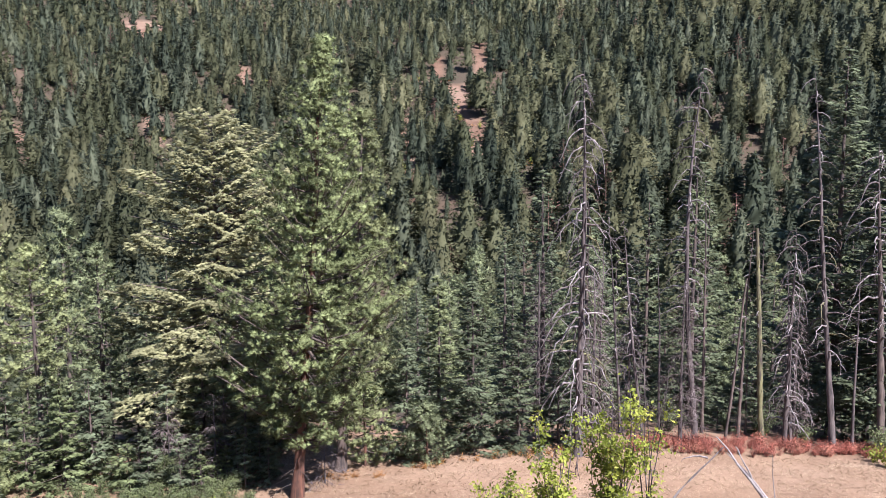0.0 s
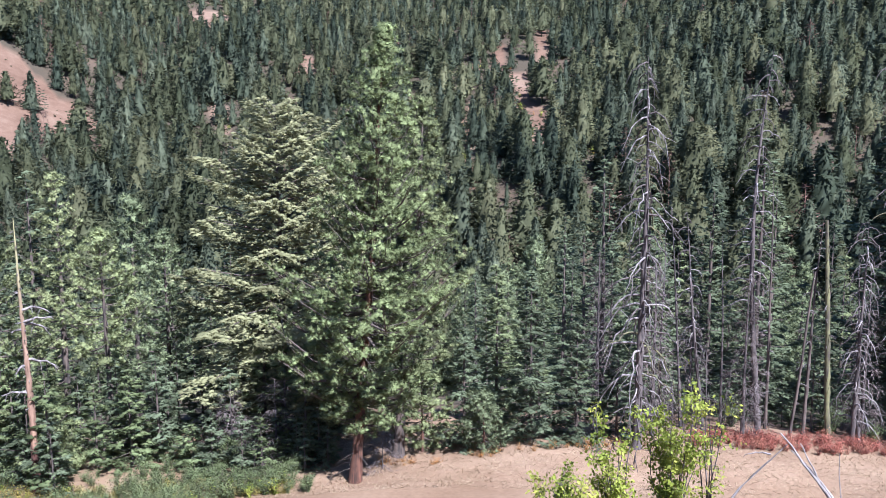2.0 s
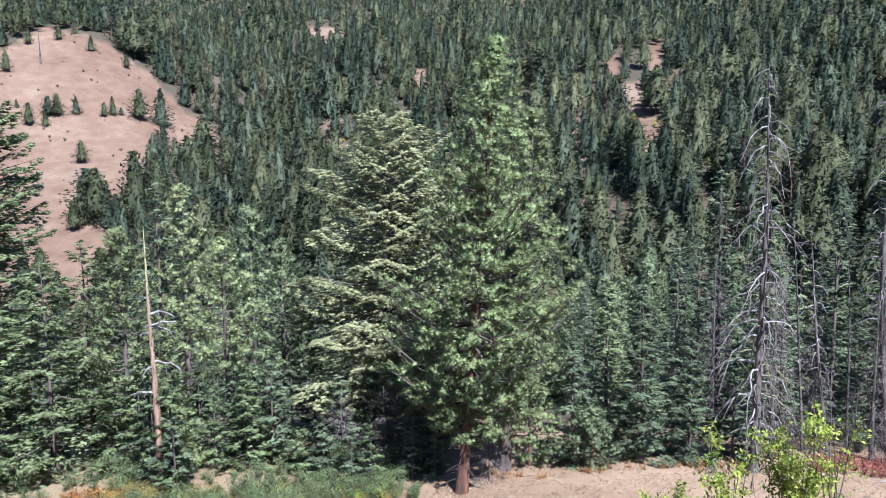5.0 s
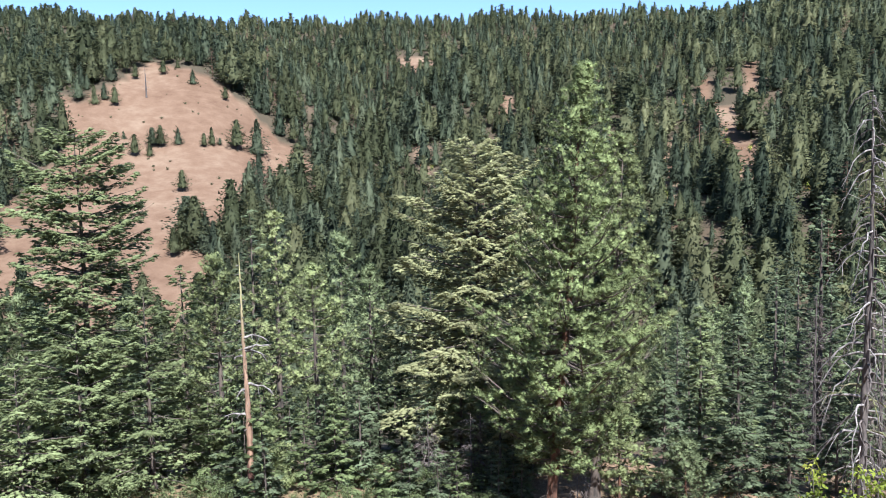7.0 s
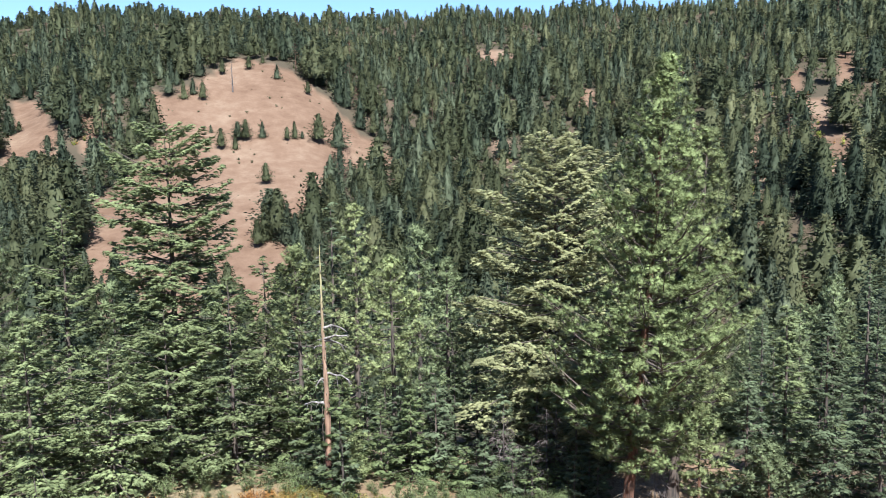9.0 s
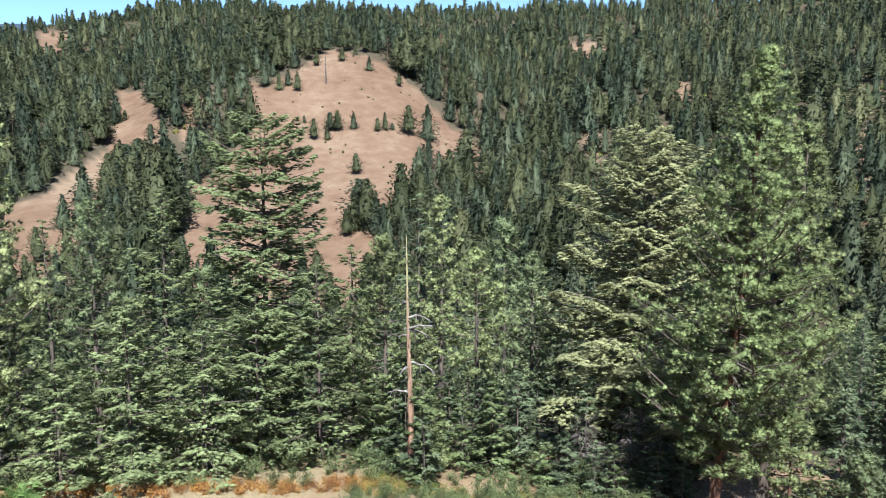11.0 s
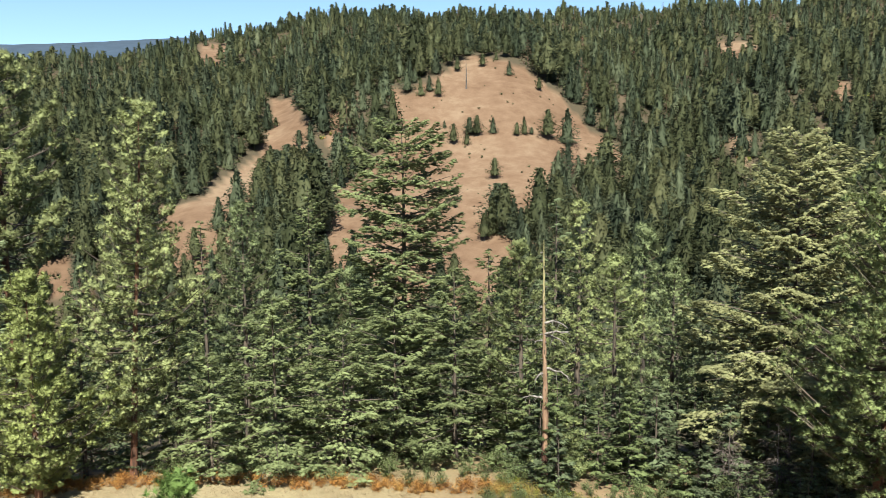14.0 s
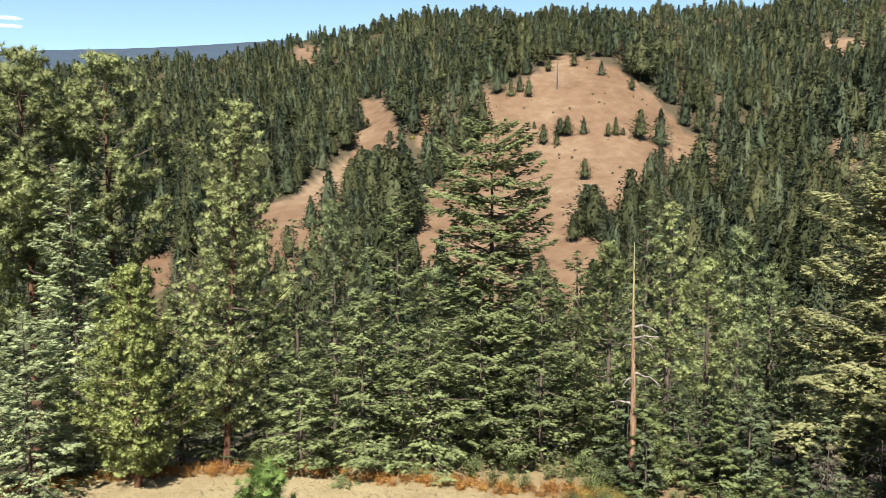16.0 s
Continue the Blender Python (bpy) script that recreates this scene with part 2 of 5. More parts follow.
def inside(poly, px, py):
    hit = np.zeros(len(px), bool)
    n = len(poly)
    for i in range(n):
        (x1, y1), (x2, y2) = poly[i], poly[(i + 1) % n]
        cross = ((y1 > py) != (y2 > py)) & (px < (x2 - x1) * (py - y1) / (y2 - y1 + 1e-12) + x1)
        hit ^= cross
    return hit


# open grass, as (bearing, distance) outlines placed to fit the camera's view
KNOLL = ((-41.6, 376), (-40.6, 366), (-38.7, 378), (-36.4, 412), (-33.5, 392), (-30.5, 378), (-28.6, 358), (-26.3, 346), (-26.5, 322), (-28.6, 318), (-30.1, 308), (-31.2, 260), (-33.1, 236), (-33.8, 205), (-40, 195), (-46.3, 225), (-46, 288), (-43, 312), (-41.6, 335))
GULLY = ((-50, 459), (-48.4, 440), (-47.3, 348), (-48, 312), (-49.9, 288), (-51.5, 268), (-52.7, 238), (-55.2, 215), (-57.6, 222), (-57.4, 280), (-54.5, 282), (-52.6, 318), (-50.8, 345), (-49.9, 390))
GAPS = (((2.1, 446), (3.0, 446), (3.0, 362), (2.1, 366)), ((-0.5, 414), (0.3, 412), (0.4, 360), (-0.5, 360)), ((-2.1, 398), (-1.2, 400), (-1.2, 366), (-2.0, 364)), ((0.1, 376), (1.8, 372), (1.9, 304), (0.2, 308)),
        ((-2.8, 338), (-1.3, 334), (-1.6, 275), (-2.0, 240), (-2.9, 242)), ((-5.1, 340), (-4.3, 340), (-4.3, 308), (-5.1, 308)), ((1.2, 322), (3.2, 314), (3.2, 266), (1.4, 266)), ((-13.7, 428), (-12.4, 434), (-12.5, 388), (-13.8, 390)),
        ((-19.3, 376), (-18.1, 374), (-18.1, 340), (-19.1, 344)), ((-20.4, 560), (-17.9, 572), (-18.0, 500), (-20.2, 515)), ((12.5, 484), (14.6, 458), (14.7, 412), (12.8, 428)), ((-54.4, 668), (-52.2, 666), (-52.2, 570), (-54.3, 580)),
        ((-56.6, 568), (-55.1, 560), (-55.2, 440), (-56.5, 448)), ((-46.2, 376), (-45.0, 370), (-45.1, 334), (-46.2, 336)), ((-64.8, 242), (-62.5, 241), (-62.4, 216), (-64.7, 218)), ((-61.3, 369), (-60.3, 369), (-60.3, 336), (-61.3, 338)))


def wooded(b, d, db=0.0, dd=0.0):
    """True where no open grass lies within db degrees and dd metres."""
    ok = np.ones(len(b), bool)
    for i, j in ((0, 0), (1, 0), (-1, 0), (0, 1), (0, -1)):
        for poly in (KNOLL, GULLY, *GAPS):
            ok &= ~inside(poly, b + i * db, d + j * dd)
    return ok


def make_ground():
    rings = np.concatenate([[0.0, 0.3, 0.6, 0.9, 1.3, 1.7, 2.1, 2.5], np.arange(3, 36, 1.5), np.arange(36, 60, 1.0), np.geomspace(60, 720, 150), np.geomspace(760, 4500, 14)])
    turns = np.radians(np.concatenate([np.arange(-90, 45, 0.4), np.arange(45, 270, 5.0)]))
    far, turn = np.meshgrid(rings, turns, indexing="ij")
    x, y = far * np.sin(turn), far * np.cos(turn)
    z = land(x, y)
    n = len(turns)
    k = np.arange(len(rings) - 1)[:, None] * n + np.arange(n)[None, :]
    k2 = np.arange(len(rings) - 1)[:, None] * n + (np.arange(n)[None, :] + 1) % n
    faces = np.stack([k, k2, k2 + n, k + n], -1).reshape(-1, 4)[:, ::-1]
    me = mesh_of("ground", np.stack([x, y, z], -1).reshape(-1, 3), faces, SOIL, True)
    cover = me.attributes.new("bunch_grass", "FLOAT", "POINT")
    cover.data.foreach_set("value", np.clip((57 - far) / 6, 0, 1).ravel() * (0.85 + 0.15 * np.sin(x.ravel() / 1.3) * np.sin(y.ravel() / 1.7)))
    cured = me.attributes.new("cured_grass", "FLOAT", "POINT")
    cured.data.foreach_set("value", np.clip((-20 - np.degrees(np.arctan2(x, y)).ravel()) / 25, 0, 1) * np.clip((np.degrees(np.arctan2(x, y)).ravel() + 180) / 60, 0, 1))
    # marks the ground under the woods, unevenly, for the darker brown
    floor_mask = me.attributes.new("dark_wood_floor", "FLOAT", "POINT")
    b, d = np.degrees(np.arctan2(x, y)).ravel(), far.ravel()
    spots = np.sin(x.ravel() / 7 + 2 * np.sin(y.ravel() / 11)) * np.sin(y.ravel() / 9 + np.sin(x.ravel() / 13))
    floor_mask.data.foreach_set("value", np.where(wooded(b, d), np.clip((d - 54) / 6, 0, 1) * np.clip(1.08 - 0.4 * spots, 0, 1) * np.clip((720 - d) / 20, 0, 1), 0.0))
    ob = new("ground", me)
    return tagged(ob, "dry pink-tan grass slope dropping to a wooded valley", "ground", kind="structure")


make_ground()


def make_far_ridge():
    """The long wooded ridge on the horizon, distance haze painted in as blue."""
    m, nodes, links, bsdf = nodes_of("hazed_distant_woods")
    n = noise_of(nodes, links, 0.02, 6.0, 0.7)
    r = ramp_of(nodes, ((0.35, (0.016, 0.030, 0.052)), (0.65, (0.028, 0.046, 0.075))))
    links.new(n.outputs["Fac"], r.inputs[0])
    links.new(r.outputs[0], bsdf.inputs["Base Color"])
    bsdf.inputs["Roughness"].default_value = 1.0
    verts, cols = [], 160
    for i in range(cols):
        b = -95 + 70 * i / (cols - 1)
        el = 7.62 + 0.082 * (min(b, -55) + 62) + 0.03 * math.sin((b + 75) / 2.5) + 0.012 * math.sin(b * 3.7)
        a = radians(b)
        for far, share in ((2500, -0.2), (3000, 0.45), (3500, 0.8), (3900, 1.0), (4300, 0.8)):
            top = EYE + 3900 * math.tan(radians(el)) * share
            verts.append((far * math.sin(a), far * math.cos(a), top))
    faces = [[i * 5 + j, i * 5 + 5 + j, i * 5 + 6 + j, i * 5 + 1 + j] for i in range(cols - 1) for j in range(4)]
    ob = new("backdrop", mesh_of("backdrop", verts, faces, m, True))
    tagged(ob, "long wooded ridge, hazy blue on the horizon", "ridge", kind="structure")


make_far_ridge()

# ---- tree building ----
class Heap:
    """Gathers vertices and faces into one mesh; soft holds the way that foliage faces as a mass."""

    def __init__(self):
        self.v, self.f, self.s, self.n = [], [], [], 0

    def add(self, verts, faces, soft=None):
        v = np.asarray(verts, float).reshape(-1, 3)
        self.v.append(v)
        self.f.append(np.asarray(faces) + self.n)
        self.s.append(np.zeros_like(v) if soft is None else np.asarray(soft, float).reshape(-1, 3))
        self.n += len(v)

    def tube(self, path, radii, sides=6):
        path = np.asarray(path, float)
        step = np.gradient(path, axis=0)
        step /= np.linalg.norm(step, axis=1, keepdims=True) + 1e-9
        ref = np.where(np.abs(step[:, 2:3]) > 0.8, [[1.0, 0, 0]], [[0, 0, 1.0]])
        u = np.cross(step, ref)
        u /= np.linalg.norm(u, axis=1, keepdims=True) + 1e-9
        w = np.cross(step, u)
        t = np.arange(sides) * 2 * np.pi / sides
        ring = u[:, None] * np.cos(t)[None, :, None] + w[:, None] * np.sin(t)[None, :, None]
        verts = path[:, None] + ring * np.asarray(radii)[:, None, None]
        k = np.arange(len(path) - 1)[:, None] * sides + np.arange(sides)[None]
        k2 = np.arange(len(path) - 1)[:, None] * sides + (np.arange(sides)[None] + 1) % sides
        self.add(verts, np.stack([k, k2, k2 + sides, k + sides], -1).reshape(-1, 4))

    def blades(self, base, way, length, width, rng, sag=0.0, soft=None, leaf=False):
        """Pointed sprays from base along way; leaves are widest in the middle."""
        way = way / (np.linalg.norm(way, axis=1, keepdims=True) + 1e-9)
        side = np.cross(way, rng.normal(size=way.shape) * 0.9 + [0, 0, 0.7])
        side /= np.linalg.norm(side, axis=1, keepdims=True) + 1e-9
        length, width = np.asarray(length)[:, None], np.asarray(width)[:, None]
        mid = base + way * length * (0.45 if leaf else 0.1)
        tip = base + way * length - [0, 0, 1.0] * length * sag
        verts = [base] * leaf + [mid + side * width / 2, tip, mid - side * width / 2]
        k = len(verts)
        self.add(np.stack(verts, 1), np.arange(len(base) * k).reshape(-1, k), None if soft is None else np.repeat(soft, k, 0))

    def lumps(self, centre, size, rng, turn=None, soft=None, own=0.7, coarse=False):
        """Small ragged knots of foliage: twelve-cornered (or six-cornered) lumps, squashed and jittered."""
        n = len(centre)
        g = (1 + 5 ** 0.5) / 2
        if coarse:
            ball = np.array([(1, 0, 0), (-1, 0, 0), (0, 1, 0), (0, -1, 0), (0, 0, 1), (0, 0, -1)], float)
            tri = np.array([(0, 2, 4), (2, 1, 4), (1, 3, 4), (3, 0, 4), (2, 0, 5), (1, 2, 5), (3, 1, 5), (0, 3, 5)])
        else:
            ball = np.array([(-1, g, 0), (1, g, 0), (-1, -g, 0), (1, -g, 0), (0, -1, g), (0, 1, g), (0, -1, -g), (0, 1, -g), (g, 0, -1), (g, 0, 1), (-g, 0, -1), (-g, 0, 1)]) / (1 + g * g) ** 0.5
            tri = np.array([(0, 11, 5), (0, 5, 1), (0, 1, 7), (0, 7, 10), (0, 10, 11), (1, 5, 9), (5, 11, 4), (11, 10, 2), (10, 7, 6), (7, 1, 8), (3, 9, 4), (3, 4, 2), (3, 2, 6), (3, 6, 8), (3, 8, 9), (4, 9, 5), (2, 4, 11), (6, 2, 10), (8, 6, 7), (9, 8, 1)])
        k = len(ball)
        a = rng.uniform(0, 6.28, n) if turn is None else turn
        c, q = np.cos(a)[:, None], np.sin(a)[:, None]
        v = ball[None] * rng.uniform(0.6, 1.35, (n, k, 1)) * size[:, None]
        v = np.stack([v[..., 0] * c - v[..., 1] * q, v[..., 0] * q + v[..., 1] * c, v[..., 2]], -1)
        face = None if soft is None else soft[:, None] + own * v / np.linalg.norm(v, axis=2, keepdims=True)
        self.add(v + centre[:, None], (tri[None] + k * np.arange(n)[:, None, None]).reshape(-1, 3), face)

    def needles(self, centre, axis, count, length, width, rng, soft):
        """Bunches of long needles that spray out round an axis."""
        n = len(centre)
        way = rng.normal(size=(n, count, 3))
        way /= np.linalg.norm(way, axis=2, keepdims=True)
        way = way + axis[:, None] * 0.55 + np.array([0, 0, 0.15])
        way /= np.linalg.norm(way, axis=2, keepdims=True)
        side = np.cross(way, rng.normal(size=(n, count, 3)))
        side /= np.linalg.norm(side, axis=2, keepdims=True) + 1e-9
        long = length * rng.uniform(0.7, 1.15, (n, count, 1))
        c = centre[:, None]
        verts = np.stack([c + way * long * 0.12 + side * width * 0.5, c + way * long * 0.12 - side * width * 0.5, c + way * long], 2)
        self.add(verts, np.arange(n * count * 3).reshape(-1, 3), np.repeat(soft[:, None] + way * 0.7, 3, 1))

    def mesh(self, name, material, smooth=False, more=None, more_material=None):
        """One mesh, with the faces of a second heap in a second material if there is one."""
        first = sum(len(f) for f in self.f)
        if more:
            self.add(np.concatenate(more.v), more.f[0][:0])
            self.f += [f + self.n - more.n for f in more.f]
        co, soft = np.concatenate(self.v), np.concatenate(self.s)
        if soft.any():
            for f in self.f:
                out = np.cross(co[f[:, 1]] - co[f[:, 0]], co[f[:, 2]] - co[f[:, 0]])
                turn = (out * soft[f].mean(1)).sum(1) < 0
                f[turn] = f[turn][:, ::-1]
        loops = np.concatenate([f.ravel() for f in self.f]).astype(np.int32)
        size = np.concatenate([np.full(len(f), f.shape[1]) for f in self.f])
        me = bpy.data.meshes.new(name)
        me.vertices.add(len(co))
        me.vertices.foreach_set("co", co.ravel())
        me.loops.add(len(loops))
        me.loops.foreach_set("vertex_index", loops)
        me.polygons.add(len(size))
        me.polygons.foreach_set("loop_start", (np.cumsum(size) - size).astype(np.int32))
        me.polygons.foreach_set("use_smooth", np.full(len(size), bool(smooth or soft.any())))
        me.materials.append(material)
        if more:
            me.materials.append(more_material)
            index = np.zeros(len(size), np.int32)
            index[first:] = 1
            me.polygons.foreach_set("material_index", index)
        me.update(calc_edges=True)
        if soft.any():
            face = me.attributes.new("custom_normal", "FLOAT_VECTOR", "POINT")
            face.data.foreach_set("vector", (soft / (np.linalg.norm(soft, axis=1, keepdims=True) + 1e-9)).ravel())
            me.update()
        return me


def part(name, me, parent, label=""):
    ob = new(name, me)
    ob.parent = parent
    return tagged(ob, label) if label else ob


def stem_path(high, lean, wobble, rng, steps=14):
    s = np.linspace(0, 1, steps)
    ph = rng.uniform(0, 6.28, 4)
    x = lean[0] * s + wobble * np.sin(s * 4.1 + ph[0]) * s + wobble * 0.4 * np.sin(s * 9 + ph[1]) * s
    y = lean[1] * s + wobble * np.sin(s * 3.7 + ph[2]) * s + wobble * 0.4 * np.sin(s * 8 + ph[3]) * s
    return np.stack([x, y, s * high], 1)


def along(path, s):
    k = np.linspace(0, 1, len(path))
    return np.stack([np.interp(s, k, path[:, i]) for i in range(3)], -1)


def pine_meshes(high, wide, bare, seed, needle, bark, lean=(0, 0), full=1.0, bunch=0.225, count=28, spread=0.7, trunk_r=None, belly=0.25, puff=1.6, core=0.42, inner=0.3):
    """Ponderosa: bare red trunk, spreading limbs that turn up at the tips, needles in round bunches."""
    rng = np.random.default_rng(seed)
    stem = stem_path(high, lean, high * 0.006, rng)
    r0 = trunk_r or high * 0.0145
    wood, limbs, crown = Heap(), Heap(), Heap()
    s = np.linspace(0, 1, len(stem))
    wood.tube(stem, r0 * (1 - s) ** 0.85 + 0.015 + 0.35 * r0 * np.exp(-s * 40), 9)
    total = int(high * (1 - bare) * 4.6 * full)
    coarse = bunch >= 0.44
    tufts, axes, mass = [], [], []
    ph = rng.uniform(0, 6.28, 3)
    for i in range(total):
        u = (i + rng.uniform(0, 1)) / total
        h = bare + (1 - bare) * u
        shape = min(1.0, 0.45 + u / max(belly, 0.01) * 0.55) if u < belly else ((1 - u) / (1 - belly)) ** spread
        turn = i * 2.399 + rng.uniform(-0.5, 0.5)
        lobe = 1 + 0.16 * math.sin(turn * 2 + ph[0] + 7 * u) + 0.12 * math.sin(turn * 3 - ph[1] + 17 * u)
        long = wide * shape * rng.uniform(0.62, 1.12) * lobe + 0.18
        rise = -0.25 + 1.0 * u + rng.uniform(-0.2, 0.2)
        p0 = along(stem, h)
        out = np.array([math.cos(turn), math.sin(turn), 0])
        lat = np.array([-out[1], out[0], 0])
        t = np.linspace(0, 1, 6)[:, None]
        path = p0 + out * long * t + np.array([0, 0, 1.0]) * long * (rise * t * 0.6 + 0.38 * t ** 2.2 - 0.12 * np.sin(t * 3.1))
        path[1:] += rng.normal(size=(5, 3)) * 0.05 * long * t[1:]
        limbs.tube(path[[0, 1, 3, 5]], (0.012 + 0.016 * long) * (1.05 - t[[0, 1, 3, 5], 0]), 3)
        tip = path[-1] - path[-3]
        tip /= np.linalg.norm(tip)
        plumes = max(3, int(round(long * 1.5 * puff * (0.33 / bunch) ** 0.7)))
        at = np.append(rng.uniform(inner, 0.92, plumes - 1), 1.0)
        mid = along(path, at)
        root = along(path, np.maximum(at - 0.22, 0.05))
        side = rng.uniform(-1, 1, plumes - 1) * (0.34 * long * (1.2 - at[:-1]))
        mid[:-1] += lat * side[:, None] + np.array([0, 0, 1.0]) * (0.12 * np.abs(side) + rng.uniform(-0.12, 0.22, plumes - 1))[:, None]
        for a, c in zip(root, mid):
            if not coarse:
                limbs.tube(np.stack([a, (a + c) / 2 - [0, 0, 0.03], c]), np.array([0.016, 0.012, 0.008]), 3)
            k = int(rng.integers(5, 9)) if not coarse else 3
            off = rng.normal(size=(k, 3))
            off /= np.linalg.norm(off, axis=1, keepdims=True)
            tufts.append(c + off * [1, 1, 0.62] * bunch * rng.uniform(0.55, 1.5, (k, 1)) + [0, 0, 0.05])
            ax = off * 0.7 + tip * 0.5 + [0, 0, 0.35]
            axes.append(ax / np.linalg.norm(ax, axis=1, keepdims=True))
            mass.append(off * 0.65 + out * 0.3 + [0, 0, 0.42] + rng.normal(size=3) * 0.36)
    for i in range(int(high * bare * 2.5)):
        # dead stubs and hanging limbs under the crown
        turn, long = rng.uniform(0, 6.28), wide * rng.uniform(0.12, 0.5)
        t = np.linspace(0, 1, 4)[:, None]
        path = along(stem, bare * rng.uniform(0.25, 1.15)) + np.array([math.cos(turn), math.sin(turn), 0]) * long * t - np.array([0, 0, 1.0]) * long * rng.uniform(0.1, 0.7) * t ** 2
        limbs.tube(path + rng.normal(size=(4, 3)) * 0.04 * long * t, 0.022 * (1.1 - t[:, 0]), 3)
    k = 8
    tufts.append(along(stem, rng.uniform(0.95, 1.0, k)) + rng.normal(size=(k, 3)) * 0.06)
    axes.append(np.tile([[0, 0, 1.0]], (k, 1)))
    mass.append(rng.normal(size=(k, 3)) * 0.5 + [0, 0, 0.6])
    tufts, axes, mass = np.concatenate(tufts), np.concatenate(axes), np.concatenate(mass)
    fat = rng.uniform(0.6, 1.1, (len(tufts), 1)) * bunch * core * [[1.0, 1.0, 0.75]]
    crown.lumps(tufts, fat, rng, None, mass, 0.5, True)
    crown.needles(tufts, axes, count, bunch * 1.05, bunch * 0.05 * (2.4 if coarse else 1.0), rng, mass)
    return wood.mesh("trunk", bark, True, limbs, BARK_DARK), crown.mesh("crown", needle)


def fir_meshes(high, wide, bare, seed, needle, bark, lean=(0, 0), full=1.0, spray=0.15, droop=0.35, spread=0.8, layers=0.0, trunk_r=None, dead=0.0, belly=0.06, per=0, drape=0.7, pads=1.0, lift=0.0, lobe=0.22, climb=0.55):
    """Fir: limbs in tiers that sag and lift at the tip, each carrying flat pads of needle sprays; per gives a dead tree's fine twigs instead."""
    rng = np.random.default_rng(seed)
    stem = stem_path(high, lean, high * 0.004, rng)
    r0 = trunk_r or high * 0.0125
    wood, limbs, crown = Heap(), Heap(), Heap()
    s = np.linspace(0, 1, len(stem))
    wood.tube(stem, r0 * (1 - s) ** 0.9 + 0.012 + 0.3 * r0 * np.exp(-s * 40), 8)
    total = int(high * (1 - bare) * 3.3 * full)
    clump, coarse = 0.62 * spray + 0.115, spray > 0.2
    ph = rng.uniform(0, 6.28, 4)
    up = np.array([0, 0, 1.0])
    B, Wd, Ln, M, P, S, T, N = [], [], [], [], [], [], [], []
    for i in range(total):
        u = (i + rng.uniform(0, 1)) / total
        if layers:
            tiers = high * (1 - bare) / layers
            u = (math.floor(u * tiers) + 0.5 + rng.normal() * 0.10) / tiers
        u = min(max(u, 0.0), 0.995)
        shape = (1 - u) ** spread if u > belly else (0.6 + 0.4 * u / belly) * (1 - belly) ** spread
        turn = i * 2.399 + rng.uniform(-0.6, 0.6)
        swell = 1 + lobe * (math.sin(turn * 2 + ph[0] + 9 * u) * 0.6 + math.sin(turn * 3 + ph[1] - 23 * u) * 0.6)
        long = wide * shape * rng.uniform(0.72, 1.12) * swell + 0.12
        p0 = along(stem, bare + (1 - bare) * u)
        out = np.array([math.cos(turn), math.sin(turn), 0])
        lat = np.array([-out[1], out[0], 0])
        rise = lift + climb * u + rng.uniform(-0.12, 0.16)
        t = np.linspace(0, 1, 6)[:, None]
        path = p0 + out * long * t + up * long * (rise * t - droop * (1 - 0.6 * u) * t ** 1.5 + 0.16 * t ** 3)
        path[1:] += rng.normal(size=(5, 3)) * 0.03 * long
        limbs.tube(path[[0, 2, 5]], (0.008 + 0.012 * long) * (1.05 - t[[0, 2, 5], 0]), 3)
        if rng.uniform() < dead * (1 - u):
            continue
        if per:
            k = max(8, int(long * per * 0.75))
            at = rng.uniform(0.12, 1.0, k) ** 0.8
            side = rng.uniform(-1, 1, k)
            fan = long * 0.46 * np.sqrt(np.clip(1.05 - at, 0.02, 1)) + 0.08
            B.append(along(path, at) + lat * (side * fan)[:, None] - up * (np.abs(side) * fan * 0.28)[:, None] + rng.normal(size=(k, 3)) * 0.06)
            Wd.append(out * 0.75 + lat * (side * 0.9)[:, None] + rng.normal(size=(k, 3)) * 0.45 - up * rng.uniform(0, 0.6, (k, 1)))
            M.append(out * 0.65 + up * 0.5 + rng.normal(size=(k, 3)) * 0.33)
            Ln.append(spray * rng.uniform(0.6, 1.25, k))
            continue
        m = 3 + int(0.68 * pads * (long / clump) ** 1.6)
        at = rng.uniform(0.10, 1.0, m) ** 0.75
        fan = long * 0.42 * np.sqrt(np.clip(1.05 - at, 0.03, 1)) + 0.05
        side = rng.uniform(-1, 1, m)
        mid = along(path, at) + lat * (side * fan)[:, None] - up * (0.03 + 0.36 * np.abs(side) * fan + rng.uniform(0, 0.22, m) ** 2 * 3 * drape)[:, None]
        aim = turn + side * 0.9 + rng.uniform(-0.4, 0.4, m)
        fat = clump * rng.uniform(0.65, 1.25, m)
        face = out * 0.72 + up * 0.46 + lat * (side * 0.35)[:, None] + rng.normal(size=3) * 0.26 + rng.normal(size=(m, 3)) * 0.17
        P.append(mid), T.append(aim), N.append(face)
        S.append(np.stack([fat * 0.85, fat * 0.5, fat * 0.3], 1))
        k = 6 if coarse else 14
        fwd = np.stack([np.cos(aim), np.sin(aim), -0.12 - 0.35 * drape * rng.uniform(0, 1, m) ** 2], 1)[:, None]
        acr = np.stack([-np.sin(aim), np.cos(aim), np.zeros(m)], 1)[:, None]
        a, c = rng.uniform(-0.8, 1.0, (m, k, 1)), rng.uniform(-1, 1, (m, k, 1))
        f = fat[:, None, None]
        pts = mid[:, None] + fwd * a * f * 0.9 + acr * c * f * 0.55 + up * rng.normal(size=(m, k, 1)) * 0.14 * f
        way = fwd * 0.8 + acr * c * 0.8 + rng.normal(size=(m, k, 3)) * 0.3 + up * 0.12
